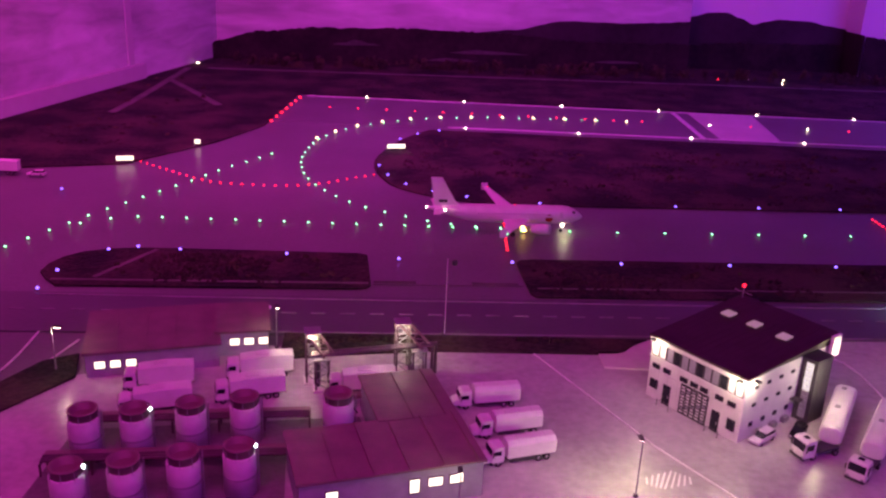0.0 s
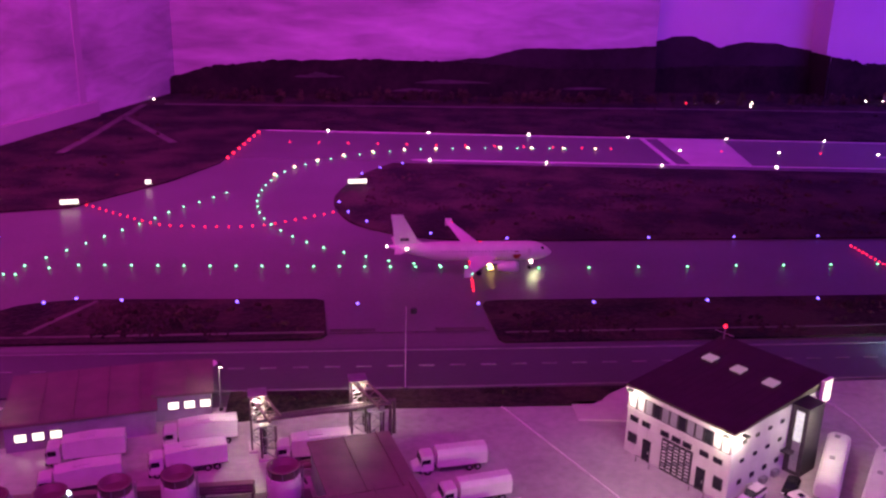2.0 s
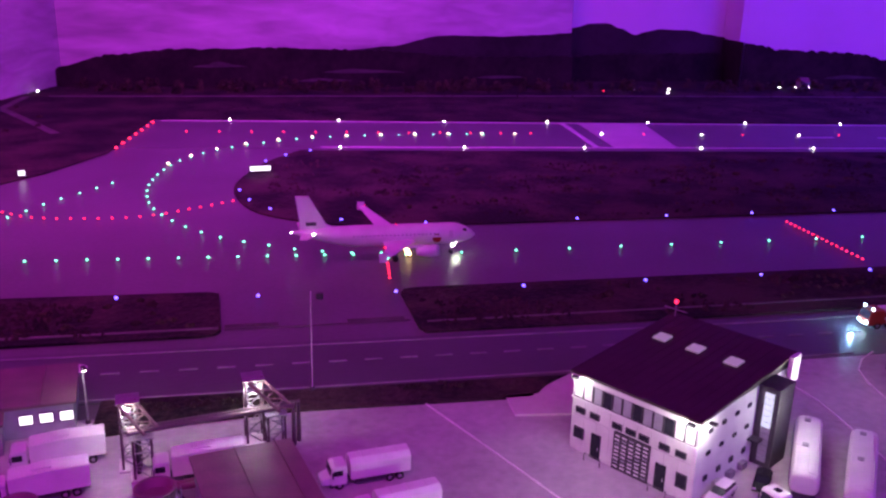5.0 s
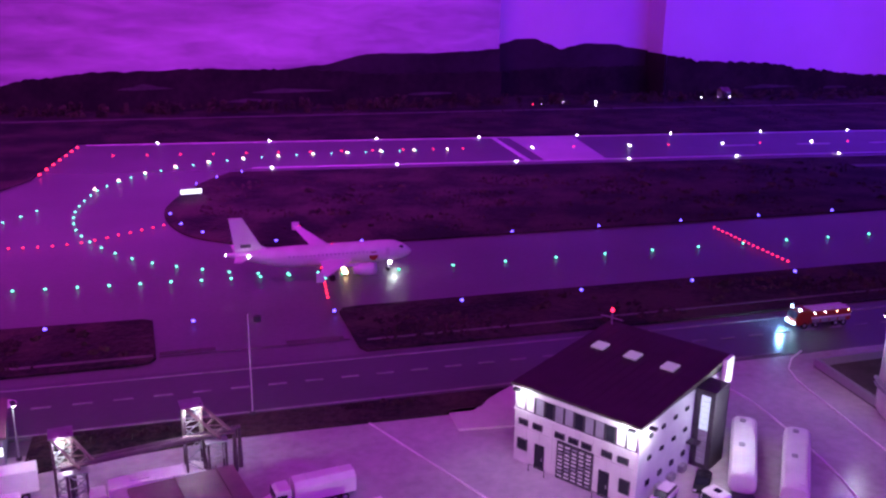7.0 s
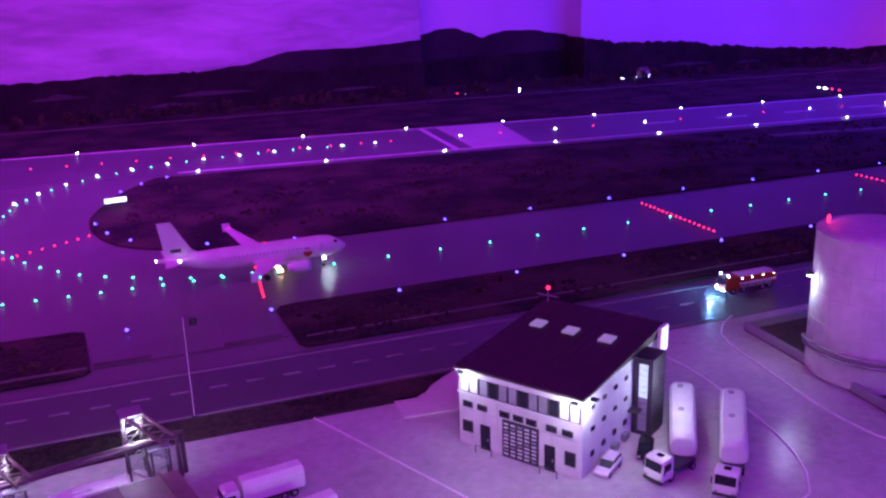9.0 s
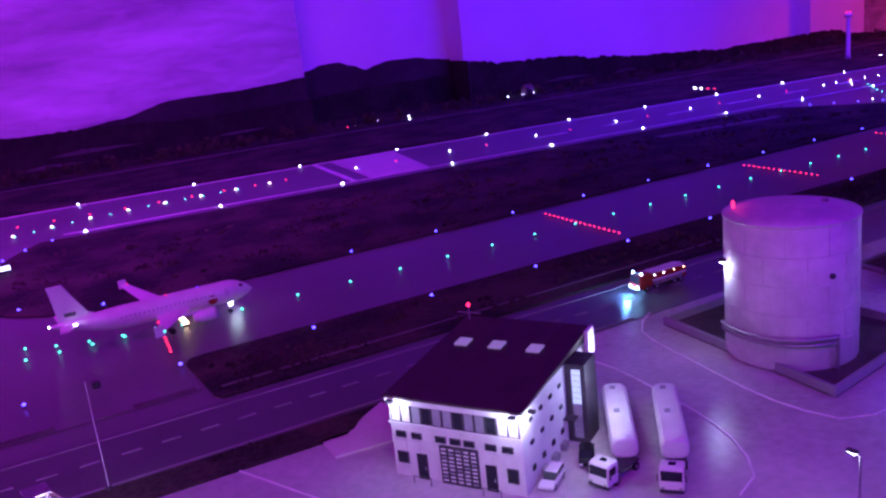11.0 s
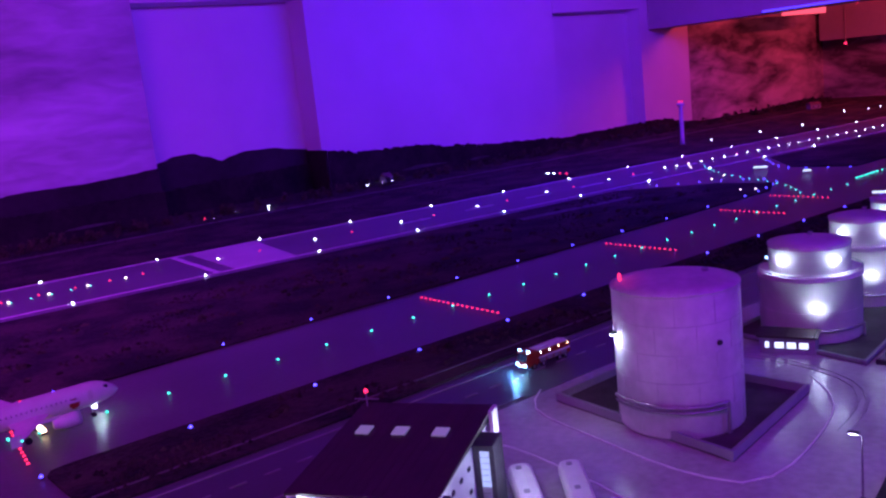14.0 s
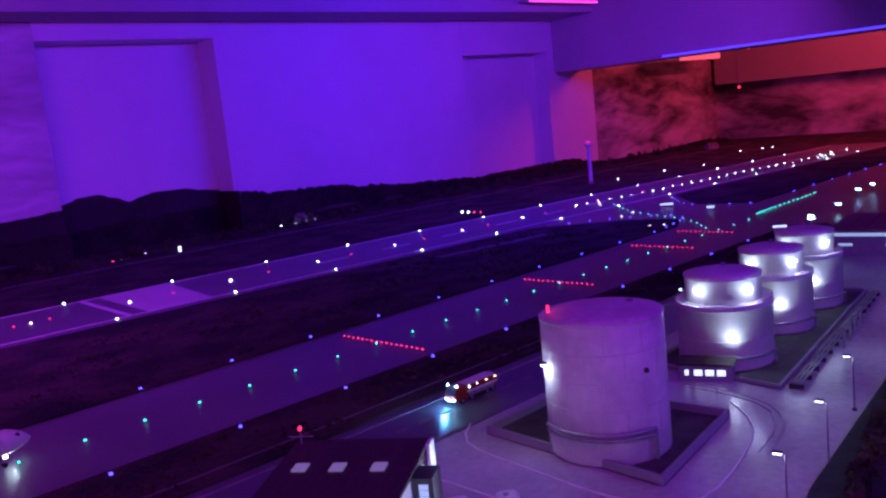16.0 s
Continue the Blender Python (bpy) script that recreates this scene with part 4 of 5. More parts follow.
gabled("office_block", "far office block with cool lit windows", 3.3, 0.7, -80, 30, 20, 9.0, M["wallgrey"], M["hallroof"], 0.4, ((1.5, 8, 4.0, 6), (10, 17, 4.0, 6), (19, 27, 4.0, 6)), G["winblue"])


def silo(x, y, h=5.7, r=2.05, lit=False):
    t = thing("silo", "pale open-topped storage silo with a rim rail", "silo", "silos in the depot", x, y, 0.004)
    part("shell", lathe([(r, 0), (r, h), (r * 0.93, h + 0.2), (r * 0.86, h + 0.1), (r * 0.82, h - 0.5)], 28), M["tank"], t, smooth=True)
    part("collar", lathe([(r * 0.86, h), (r * 0.9, h + 0.1), (r * 0.9, h + 1.1), (r * 0.96, h + 1.15), (r * 0.96, h + 1.35), (r * 0.82, h + 1.35), (r * 0.8, h + 0.3)], 28), M["hallroof"], t, "dark steel collar", smooth=True)
    for k in range(8):
        a = 2 * math.pi * k / 8
        part("brace", rod((r * 0.97 * math.cos(a), r * 0.97 * math.sin(a), h - 0.2), (r * 0.94 * math.cos(a), r * 0.94 * math.sin(a), h + 1.2), 0.07, 5), M["steel"], t)
    lad = part("ladder", tube([(r + 0.25, -0.3, 0), (r + 0.25, -0.3, h + 1)], 0.07, seg=5), M["steel"], t)
    part("ladder_side", tube([(r + 0.25, 0.3, 0), (r + 0.25, 0.3, h + 1)], 0.07, seg=5), M["steel"], lad)
    for k in range(14):
        part("rung", rod((r + 0.25, -0.3, 0.4 + k * 0.5), (r + 0.25, 0.3, 0.4 + k * 0.5), 0.05, 5), M["steel"], lad)
    part("band", lathe([(r + 0.06, h * 0.5), (r + 0.06, h * 0.5 + 0.2)], 28), M["steel"], t)
    if lit:
        part("top_lamp", lathe([(0.16, h + 0.9), (0.2, h + 1.15), (0.1, h + 1.3)], 10, at=(r, 0)), G["cool"], t)
    return t


for k, (px, py) in enumerate(((-0.598, 0.208), (-0.678, 0.190), (-0.757, 0.172), (-0.832, 0.168), (-0.587, 0.072), (-0.662, 0.055), (-0.738, 0.036), (-0.810, 0.022))):
    silo(px, py, lit=k in (2, 4, 7))
silo(-0.452, 0.205, 6.4, 2.1)
for k, (py, px0, px1) in enumerate(((0.118, -0.88, -0.52), (0.228, -0.86, -0.50))):
    b = thing("pipe_bridge", "steel pipe bridge between the silo rows", "pipe rack", "pipe bridges in the depot", px0, py, 0.004, 3)
    L = (px1 - px0) / S
    for k2 in range(3):
        part("pipe", tube([(0, -0.6 + 0.6 * k2, 2.3), (L, -0.6 + 0.6 * k2, 2.3)], 0.22), M["gantry"], b)
    part("walkway", box(0, L, 0.9, 2.0, 2.1, 2.25), M["hallroof"], b)
    for k2 in range(6):
        for sy in (-0.9, 1.9):
            part("support", box(k2 * L / 5 - 0.13, k2 * L / 5 + 0.13, sy - 0.13, sy + 0.13, 0, 2.08), M["gantry"], b)
        part("cross_beam", box(k2 * L / 5 - 0.13, k2 * L / 5 + 0.13, -0.77, 1.77, 1.75, 2.0), M["gantry"], b)


def lattice_tower(x, y, h, w=2.0):
    t = thing("lattice_tower", "steel lattice gantry tower with a lamp", "tower", "gantry towers in the depot", x, y, 0.004, 8)
    for sx in (-1, 1):
        for sy in (-1, 1):
            part("leg", tube([(sx * w / 2, sy * w / 2, 0), (sx * w / 2, sy * w / 2, h)], 0.13, seg=6), M["gantry"], t)
    n = int(h / 1.6)
    for k in range(n):
        z0, z1 = k * h / n, (k + 1) * h / n
        s = 1 if k % 2 else -1
        for sy in (-1, 1):
            part("brace", rod((-s * w / 2, sy * w / 2, z0), (s * w / 2, sy * w / 2, z1), 0.08, 5), M["steel"], t)
            part("brace", rod((sy * w / 2, -s * w / 2, z0), (sy * w / 2, s * w / 2, z1), 0.08, 5), M["steel"], t)
            part("tie", rod((-w / 2, sy * w / 2, z1), (w / 2, sy * w / 2, z1), 0.08, 5), M["steel"], t)
    part("platform", box(-w / 2 - 0.3, w / 2 + 0.3, -w / 2 - 0.3, w / 2 + 0.3, h, h + 0.15), M["steel"], t)
    part("lamp", box(-0.35, 0.2, -0.2, 0.2, h - 0.5, h - 0.25, bevel=0.05), G["white"], t)
    part("foot", box(-w / 2 - 0.5, w / 2 + 0.5, -w / 2 - 0.5, w / 2 + 0.5, 0, 0.25), M["concrete_light"], t)
    return t


lattice_tower(-0.506, 0.405, 8.6)
lattice_tower(-0.345, 0.448, 8.6)
lattice_tower(-0.316, 0.415, 5.2)
lattice_tower(-0.488, 0.378, 5.2)
point("gantry_lamp", (-0.506, 0.392, 0.096), 0.22, (1.0, 0.97, 0.95), 0.004)
point("gantry_lamp", (-0.345, 0.434, 0.096), 0.26, (1.0, 0.97, 0.95), 0.004)
pg = thing("pipe_gantry", "dark pipe gantry spanning the loading yard", "pipe rack", "", -0.50, 0.378, 0.004, 12)
for dy in (0, 0.8):
    part("pipe", tube([(-0.5, dy, 5.6), (17, dy, 5.6), (18.6 + dy, dy, 5.6), (18.6 + dy, dy, 0.2)], 0.3), M["gantry"], pg)
    part("pipe", tube([(2, dy - 8, 2.4), (11, dy - 8, 2.4)], 0.35), M["hallroof"], pg)
part("trestle", tube([(0.5, 0, 0), (0.5, 0, 5.4)], 0.25), M["darksteel"], pg)
for px in (2.5, 6.5, 10.5):
    part("trestle", tube([(px, -8.6, 0), (px + 1.2, -8, 2.2), (px + 2.4, -8.6, 0)], 0.18), M["darksteel"], pg)


def loading_arm(top, foot):
    """A leaning lattice boom between a tower head and the portal."""
    t = thing("loading_boom", "leaning violet lattice boom on the gantry tower", "boom", "leaning booms of the gantry", *top)
    v = Vector([(b - a) / S for a, b in zip(top, foot)])
    side = Vector((0.8, 0.45, 0))
    for q in (-1, 1):
        part("chord", rod(side * q, v + side * q, 0.2, 6), M["hallroof"], t)
    for k in range(7):
        q = 1 if k % 2 else -1
        part("lacing", rod(v * (k / 7) + side * q, v * ((k + 1) / 7) - side * q, 0.09, 5), M["hallroof"], t)
    return t


loading_arm((-0.506, 0.395, 0.104), (-0.474, 0.378, 0.066))
loading_arm((-0.343, 0.438, 0.104), (-0.300, 0.415, 0.066))


# ---- storage tanks ----
def big_tank(x, y):
    t = thing("storage_tank", "large pale steel storage tank with a domed roof", "tank", "storage tanks", x, y, 0.006, 0)
    r, h = 9.1, 20.4
    rows = 5
    shell = part("shell", lathe([(r - 0.2, 0), (r, 0.3), (r, h), (r - 0.15, h + 0.2)], 64), M["tank"], t, smooth=True)
    part("roof", lathe([(r + 0.12, h + 0.05), (r + 0.12, h + 0.3), (r * 0.75, h + 0.85), (r * 0.4, h + 1.3), (0.3, h + 1.5)], 64), M["tank"], t, smooth=True)
    for k in range(1, rows):
        part("ring_seam", lathe([(r + 0.01, h * k / rows - 0.07), (r + 0.06, h * k / rows), (r + 0.01, h * k / rows + 0.07)], 64), M["seam"], shell)
    for k in range(rows):
        for q in range(10):
            a = 2 * math.pi * (q + 0.5 * (k % 2)) / 10
            o = part("plate_seam", box(r - 0.02, r + 0.05, -0.06, 0.06, h * k / rows + 0.1, h * (k + 1) / rows - 0.1), M["seam"], shell)
            o.matrix_basis = pose(0, 0, 0, 0, 0, math.degrees(a))
    a0 = 150
    ring = [((r + 0.7) * math.cos(radians(a)), (r + 0.7) * math.sin(radians(a)), 5.0) for a in range(a0, a0 + 110, 6)]
    part("ring_pipe", tube(ring + [(ring[-1][0], ring[-1][1], 0.4)], 0.3), M["steel"], t)
    part("ring_pipe", tube([(p[0], p[1], 4.2) for p in ring], 0.22), M["steel"], t)
    part("inspection_port", lathe([(0.4, 0), (0.4, 0.3)], 10), M["darksteel"], t).matrix_basis = pose(r * math.cos(radians(-105)), r * math.sin(radians(-105)), 13.5, 90, 0, -15)
    part("roof_hatch", lathe([(0.5, h + 1.0), (0.5, h + 1.5)], 10, at=(4, -2.5)), M["steel"], t)
    part("beacon", lathe([(0.22, h + 0.6), (0.26, h + 1.4), (0.15, h + 1.7)], 10, at=(-4.5, 6.3)), G["red"], t)
    lam = part("wall_lamp", box(r, r + 0.9, -0.4, 0.4, 14.0, 14.4, bevel=0.06), M["darksteel"], t)
    lam.matrix_basis = pose(0, 0, 0, 0, 0, 148)
    part("lens", box(r + 0.2, r + 0.8, -0.3, 0.3, 13.85, 14.0), G["white"], lam)
    bm = bmesh.new()
    for k in range(26):
        rod((-r - 0.3, -0.4, 0.5 + k * 0.75), (-r - 0.3, 0.4, 0.5 + k * 0.75), 0.05, 5, bm)
    part("ladder", bm, M["steel"], t).matrix_basis = pose(0, 0, 0, 0, 0, -75)
    return t


def two_tier_tank(x, y, k):
    t = thing("floating_roof_tank", "white two-tier storage tank with floodlit rim", "tank", "floodlit storage tanks", x, y, 0.006)
    r, h, r2, h2 = 8.8 * k, 11.2, 7.0 * k, 16.9
    part("shell", lathe([(r - 0.2, 0), (r, 0.3), (r, h), (r + 0.25, h + 0.05), (r + 0.25, h + 0.35), (r2, h + 0.3)], 56), M["white"], t, smooth=True)
    part("parapet", lathe([(r + 0.02, h + 0.36), (r + 0.2, h + 0.4), (r + 0.2, h + 0.95), (r + 0.02, h + 0.95)], 56), M["white"], t, smooth=True)
    up = part("upper_drum", lathe([(r2, h + 0.2), (r2, h2 - 0.5), (r2 + 0.14, h2 - 0.42), (r2 + 0.14, h2 - 0.2), (r2, h2 - 0.15), (r2 + 0.05, h2), (r2 + 0.2, h2 + 0.15), (r2 * 0.6, h2 + 0.75), (0.3, h2 + 1.0)], 56), M["white"], t, smooth=True)
    part("ring_seam", lathe([(r + 0.01, h * 0.5 - 0.05), (r + 0.06, h * 0.5), (r + 0.01, h * 0.5 + 0.05)], 56), M["white"], t)
    rail = [((r + 0.1) * math.cos(2 * math.pi * q / 40), (r + 0.1) * math.sin(2 * math.pi * q / 40), h + 1.3) for q in range(41)]
    part("rim_rail", tube(rail, 0.07, seg=5), M["steel"], t)
    for q in range(0, 40, 2):
        part("rail_post", rod((rail[q][0], rail[q][1], h + 0.3), rail[q], 0.06, 5), M["steel"], t)
    part("roof_vent", lathe([(0.4, h2 + 0.8), (0.4, h2 + 1.5), (0.55, h2 + 1.6)], 10, at=(1.5, 0.5)), M["steel"], up)
    pipe = [((r + 0.5) * math.cos(radians(a)), (r + 0.5) * math.sin(radians(a)), 2.6) for a in range(175, 285, 7)]
    part("ring_pipe", tube(pipe + [(pipe[-1][0], pipe[-1][1], 0.3)], 0.25), M["steel"], t)
    front = 208
    for da, rr, zz in ((-38, r2 + 0.5, h + 3.4), (38, r2 + 0.5, h + 3.4), (8, r + 0.6, 6.8)):
        a = radians(front + da)
        part("lamp", box(-0.25, 0.25, -0.5, 0.5, 0, 0.5, bevel=0.08), G["white"], t).matrix_basis = pose(rr * math.cos(a), rr * math.sin(a), zz, 0, 0, front + da)
        point("tank_lamp", (x + (rr + 0.55) * S * math.cos(a), y + (rr + 0.55) * S * math.sin(a), 0.006 + (zz - 0.45) * S), 0.06, (1.0, 0.97, 0.93), 0.004)
    return t


def bund(name, label, poly, h, w):
    """A low wall round a dark gravel floor."""
    t = tagged(new(name), label, "bund wall")
    part("gravel_floor", prism(poly, 0.004, 0.0065), M["earth"], t)
    c = sum((Vector((*p, 0)) for p in poly), Vector()) / len(poly)
    for a, b in zip(poly, poly[1:] + poly[:1]):
        a, b = Vector((*a, 0)), Vector((*b, 0))
        d = (b - a).normalized()
        n = Vector((-d.y, d.x, 0))
        if n.dot(c - a) < 0:
            n = -n
        a2, b2 = a - d * 0.0, b - d * w
        part("kerb_wall", prism([(a2.x, a2.y), (b2.x, b2.y), (b2.x + n.x * w, b2.y + n.y * w), (a2.x + n.x * w, a2.y + n.y * w)], 0.004, h), M["wallgrey"], t)
    return t


bund("tank_bund", "low kerbed bund with dark gravel round the tank", [(0.708, 0.132), (1.022, 0.187), (1.0, 0.53), (0.735, 0.525)], 0.021, 0.006)
bund("tank_bund", "long kerbed bund with dark gravel round the tanks", [(1.205, 0.175), (2.06, 0.325), (2.03, 0.53), (1.24, 0.50)], 0.013, 0.006)
big_tank(0.809, 0.299)
point("tank_beacon_glow", (0.812 - 4.9 * S, 0.297 + 6.0 * S, 0.006 + 23.2 * S), 0.012, (1.0, 0.03, 0.08), 0.003)
point("tank_lamp", (0.812 - 0.105, 0.297 + 0.066, 0.160), 0.11, (1.0, 0.97, 0.93), 0.004)
for px, py, k in ((1.345, 0.362, 1.0), (1.64, 0.392, 0.92), (1.895, 0.42, 0.9)):
    two_tier_tank(px, py, k)
pr = thing("pipe_rack", "steel pipe rack along the tank bund", "pipe rack", "", 1.22, 0.165, 0.004, 10)
for k in range(3):
    part("pipe", tube([(0, -0.5 - 0.7 * k, 1.0), (72, -0.5 - 0.7 * k, 1.0)], 0.22), M["steel"], pr)
for k in range(14):
    part("rack_foot", box(k * 5.4, k * 5.4 + 0.3, -2.4, 0, 0, 0.85), M["darksteel"], pr)
for px in (26, 36):
    part("valve_frame", tube([(px, -3.5, 0), (px, -3.5, 4), (px + 6, -3.5, 4), (px + 6, -3.5, 0)], 0.3), M["steel"], pr)


# ---- lamps, masts, signs ----
def street_lamp(x, y, h, power=0.0, turn=0, tilt=(0, 0)):
    t = thing("street_lamp", "slim steel street lamp with a white lit head", "street lamp", "street lamps on the apron", x, y, 0.004, turn)
    part("pole", rod((0, 0, 0), (0, 0, h), 0.14, 8, r2=0.09), M["steel"], t)
    part("foot", lathe([(0.35, 0), (0.35, 0.3), (0.2, 0.4)], 10), M["darksteel"], t)
    part("arm", tube([(0, 0, h), (0.9, 0, h + 0.15)], 0.08), M["steel"], t)
    hd = part("head", box(0.3, 1.5, -0.3, 0.3, h + 0.12, h + 0.36, bevel=0.06), M["darksteel"], t)
    part("lens", box(0.4, 1.4, -0.22, 0.22, h + 0.02, h + 0.12), G["white"], hd)
    if power:
        a = radians(turn)
        point("lamp_light", (x + 0.9 * S * math.cos(a), y + 0.9 * S * math.sin(a), 0.004 + (h - 0.6) * S), power, (1.0, 0.95, 0.93), 0.005)
    return t


for px, py, h, pw, tn in ((-0.966, 0.436, 7.5, 0.05, 0), (-0.584, 0.535, 7.8, 0.03, -70), (-0.008, 0.055, 8.0, 0.36, 90), (-0.279, -0.018, 7.6, 0.06, 90), (0.463, -0.09, 7.6, 0.02, 90), (0.712, -0.062, 8.0, 0.03, 100), (0.905, -0.04, 9.0, 0.03, 100), (1.16, 0.018, 8.6, 0.05, 100), (1.5, 0.06, 9.5, 0.06, 100), (2.2, 0.2, 9.5, 0.15, 100)):
    street_lamp(px, py, h, pw, tn)
mast = thing("radio_mast", "thin tall steel mast beside the service road", "mast", "", -0.255, 0.588, 0.007)
part("pole", rod((0, 0, 0), (0, 0, 14.5), 0.075, 8, r2=0.055), M["tank"], mast)
part("foot", lathe([(0.4, 0), (0.4, 0.3), (0.2, 0.4)], 10), M["darksteel"], mast)
part("antenna_drum", lathe([(0.5, 13.4), (0.5, 14.2)], 10, at=(1.2, 0)), M["darksteel"], mast)
ct = thing("radio_tower", "slim white radio tower beyond the runway with red lamps", "tower", "", 4.76, 3.2, 0.005)
part("shaft", lathe([(1.6, 0), (1.2, 3), (1.1, 22), (1.5, 23)], 20), M["white"], ct, smooth=True)
part("platform", lathe([(2.0, 23), (2.6, 23.6), (2.6, 24.2), (1.2, 24.6), (0.5, 25.5)], 20), M["white"], ct)
for s in (-1, 1):
    part("red_lamp", lathe([(0.35, 25.2), (0.4, 25.7), (0.2, 26)], 8, at=(1.5 * s, 0)), G["red"], ct)

pk = thing("canopy", "small pale lean-to canopy with a lamp", "canopy", "", 0.392, -0.066, 0.004, 40, S * 0.8)
part("roof", profile_body([(-2.6, 2.3), (2.6, 2.9), (2.6, 3.1), (-2.6, 2.5)], -2.0, 2.0, 0.05), M["facade"], pk)
part("fascia", box(-2.6, 2.6, 2.02, 2.15, 2.0, 2.45, bevel=0.04), M["wallgrey"], pk)
for px in (-2.3, 2.3):
    for py in (-1.7, 1.7):
        part("post", rod((px, py, 0), (px, py, 2.35 if px < 0 else 2.85), 0.1, 8), M["darksteel"], pk)
part("lamp", lathe([(0.16, 2.6), (0.2, 2.85), (0.1, 3.0)], 8, at=(-1.5, 1.2)), G["white"], pk)


def airfield_light(kind, glowmat, r, label):
    """The first light of a kind; the others are copies of it."""
    t = thing(kind, label, "airfield light", kind.replace("_", " ") + "s", scale=1)
    part("base", lathe([(r * 1.3, 0), (r * 1.2, r * 0.35), (r * 0.9, r * 0.45)], 10), M["darksteel"], t)
    part("lens", lathe([(r, r * 0.45), (r, r * 0.9), (r * 0.75, r * 1.4), (r * 0.3, r * 1.65)], 10), glowmat, t)
    return t


def light_row(kind, glowmat, r, label, places, z=0.002):
    first = airfield_light(kind, glowmat, r, label)
    for k, (px, py) in enumerate(places):
        m = pose(px, py, z)
        if k == 0:
            first.matrix_world = m
        else:
            copy_thing(first, m)


light_row("runway_edge_light", G["white"], 0.0041, "small white runway edge light", [(-0.44 + 0.457 * k, rwy_n(-0.44 + 0.457 * k) - 0.005) for k in range(16)] + [(-0.03 + 0.462 * k, rwy_s(-0.03 + 0.462 * k) + 0.005) for k in range(15)] + [(1.07 + 0.43 * k, rwy_n(1.07 + 0.43 * k) - 0.29) for k in range(7)])
light_row("runway_centre_light", G["white"], 0.003, "small white runway centre light", along([(3.75, 2.50), (4.4, 2.40), (5.2, 2.30), (5.8, 2.21), (6.3, 2.10)], 0.095))
light_row("runway_red_light", G["red"], 0.0036, "small red runway light", [(-0.6 + 0.125 * k, rwy_n(-0.6 + 0.125 * k) - 0.28) for k in range(12)] + [(1.25 + 0.43 * k, rwy_n(1.25 + 0.43 * k) - 0.29) for k in range(8)])
light_row("runway_amber_light", G["warm"], 0.0048, "small warm white runway light", along([(-0.62, 2.3), (-0.5, 2.5), (-0.3, 2.67), (0.0, 2.76), (0.4, 2.78), (0.75, 2.76)], 0.138))
light_row("runway_end_light", G["red"], 0.006, "red runway end light", [(-0.82 + 0.012 * k, 2.57 + 0.088 * k) for k in range(7)])
light_row("stop_bar_light", G["red"], 0.0030, "small red stop bar light", along([(-1.174, 1.899), (-1.059, 1.796), (-0.914, 1.682), (-0.788, 1.654), (-0.667, 1.651), (-0.581, 1.677), (-0.504, 1.728), (-0.401, 1.797)], 0.0345)
          + [(-0.022 - 0.0022 * k, 1.456 - 0.0235 * k) for k in range(16)] + [(px, 1.417 - 0.0205 * k) for px, n in ((1.10, 17), (1.905, 15), (2.575, 14), (2.925, 13)) for k in range(n)])
light_row("guard_light", G["amber"], 0.006, "amber runway guard light", [(0.012, 1.30 - 0.022 * k) for k in range(3)])
light_row("taxiway_light", G["green"], 0.0031, "small green taxiway centre light",
          [(0.41 + 0.135 * k, 1.257) for k in range(-3, 22)] + [(-1.174 + 0.0661 * k, 1.322 - 0.051 * (k - 2) / 15 if k > 1 else 1.256 + 0.046 * k) for k in range(18)]
          + along([(-1.296, 1.072), (-1.231, 1.202), (-1.167, 1.333), (-1.097, 1.457), (-1.028, 1.581), (-0.956, 1.705), (-0.89, 1.839), (-0.813, 1.955), (-0.74, 2.08)], 0.0695)
          + along([(-0.05, 1.277), (-0.14, 1.29), (-0.238, 1.324), (-0.308, 1.365), (-0.423, 1.442), (-0.514, 1.548), (-0.584, 1.67), (-0.629, 1.798), (-0.65, 1.948), (-0.647, 2.075), (-0.626, 2.213), (-0.58, 2.36), (-0.45, 2.54), (-0.2, 2.70), (0.1, 2.77), (0.6, 2.77)], 0.0695)
          + along([(3.02, 1.34), (3.2, 1.52), (3.33, 1.75), (3.5, 2.05), (3.75, 2.32)], 0.08))
light_row("lead_in_light", G["green"], 0.004, "bright green lead-in light", [(3.42 + 0.028 * k, 1.305 + 0.001 * k) for k in range(7)] + [(3.62 + 0.055 * k, 1.312 + 0.0025 * k) for k in range(10)])
light_row("junction_light", G["warm"], 0.004, "warm light at the taxiway junction", [(3.746, 2.412), (3.69, 2.36), (3.425, 1.974), (3.295, 1.955), (3.035, 1.628), (3.072, 1.577)])
light_row("taxiway_edge_light", G["blue"], 0.0036, "small blue taxiway edge light",
          [(0.52 + 0.262 * k, 1.505) for k in range(10)] + [(-0.143, 2.477), (-0.232, 2.406), (-0.303, 2.312), (-0.385, 1.914), (-0.356, 1.794), (-0.30, 1.692), (-0.218, 1.617), (-0.117, 1.564), (-0.026, 1.535), (0.10, 1.51)]
          + [(-0.056, 1.01), (-0.337, 1.022), (-0.614, 1.046), (-0.876, 1.066), (-0.981, 1.081), (-1.046, 1.058), (-1.121, 0.916), (-1.129, 0.81), (-1.319, 1.559)] + [(0.22 + 0.28 * k, 1.008) for k in range(11)]
          + along([(3.0, 1.52), (3.3, 1.62), (3.28, 1.85), (3.0, 2.15)], 0.1) + along([(3.75, 1.5), (3.7, 1.8), (4.0, 2.1)], 0.1) + [(4.2 + 0.25 * k, 1.48) for k in range(8)], 0.004)
light_row("papi_light", G["white"], 0.0055, "white approach slope light", [(3.36, 3.13), (3.36, 3.08)], 0.005)
light_row("papi_red_light", G["red"], 0.0055, "red approach slope light", [(3.36, 3.03), (3.36, 2.98)], 0.005)
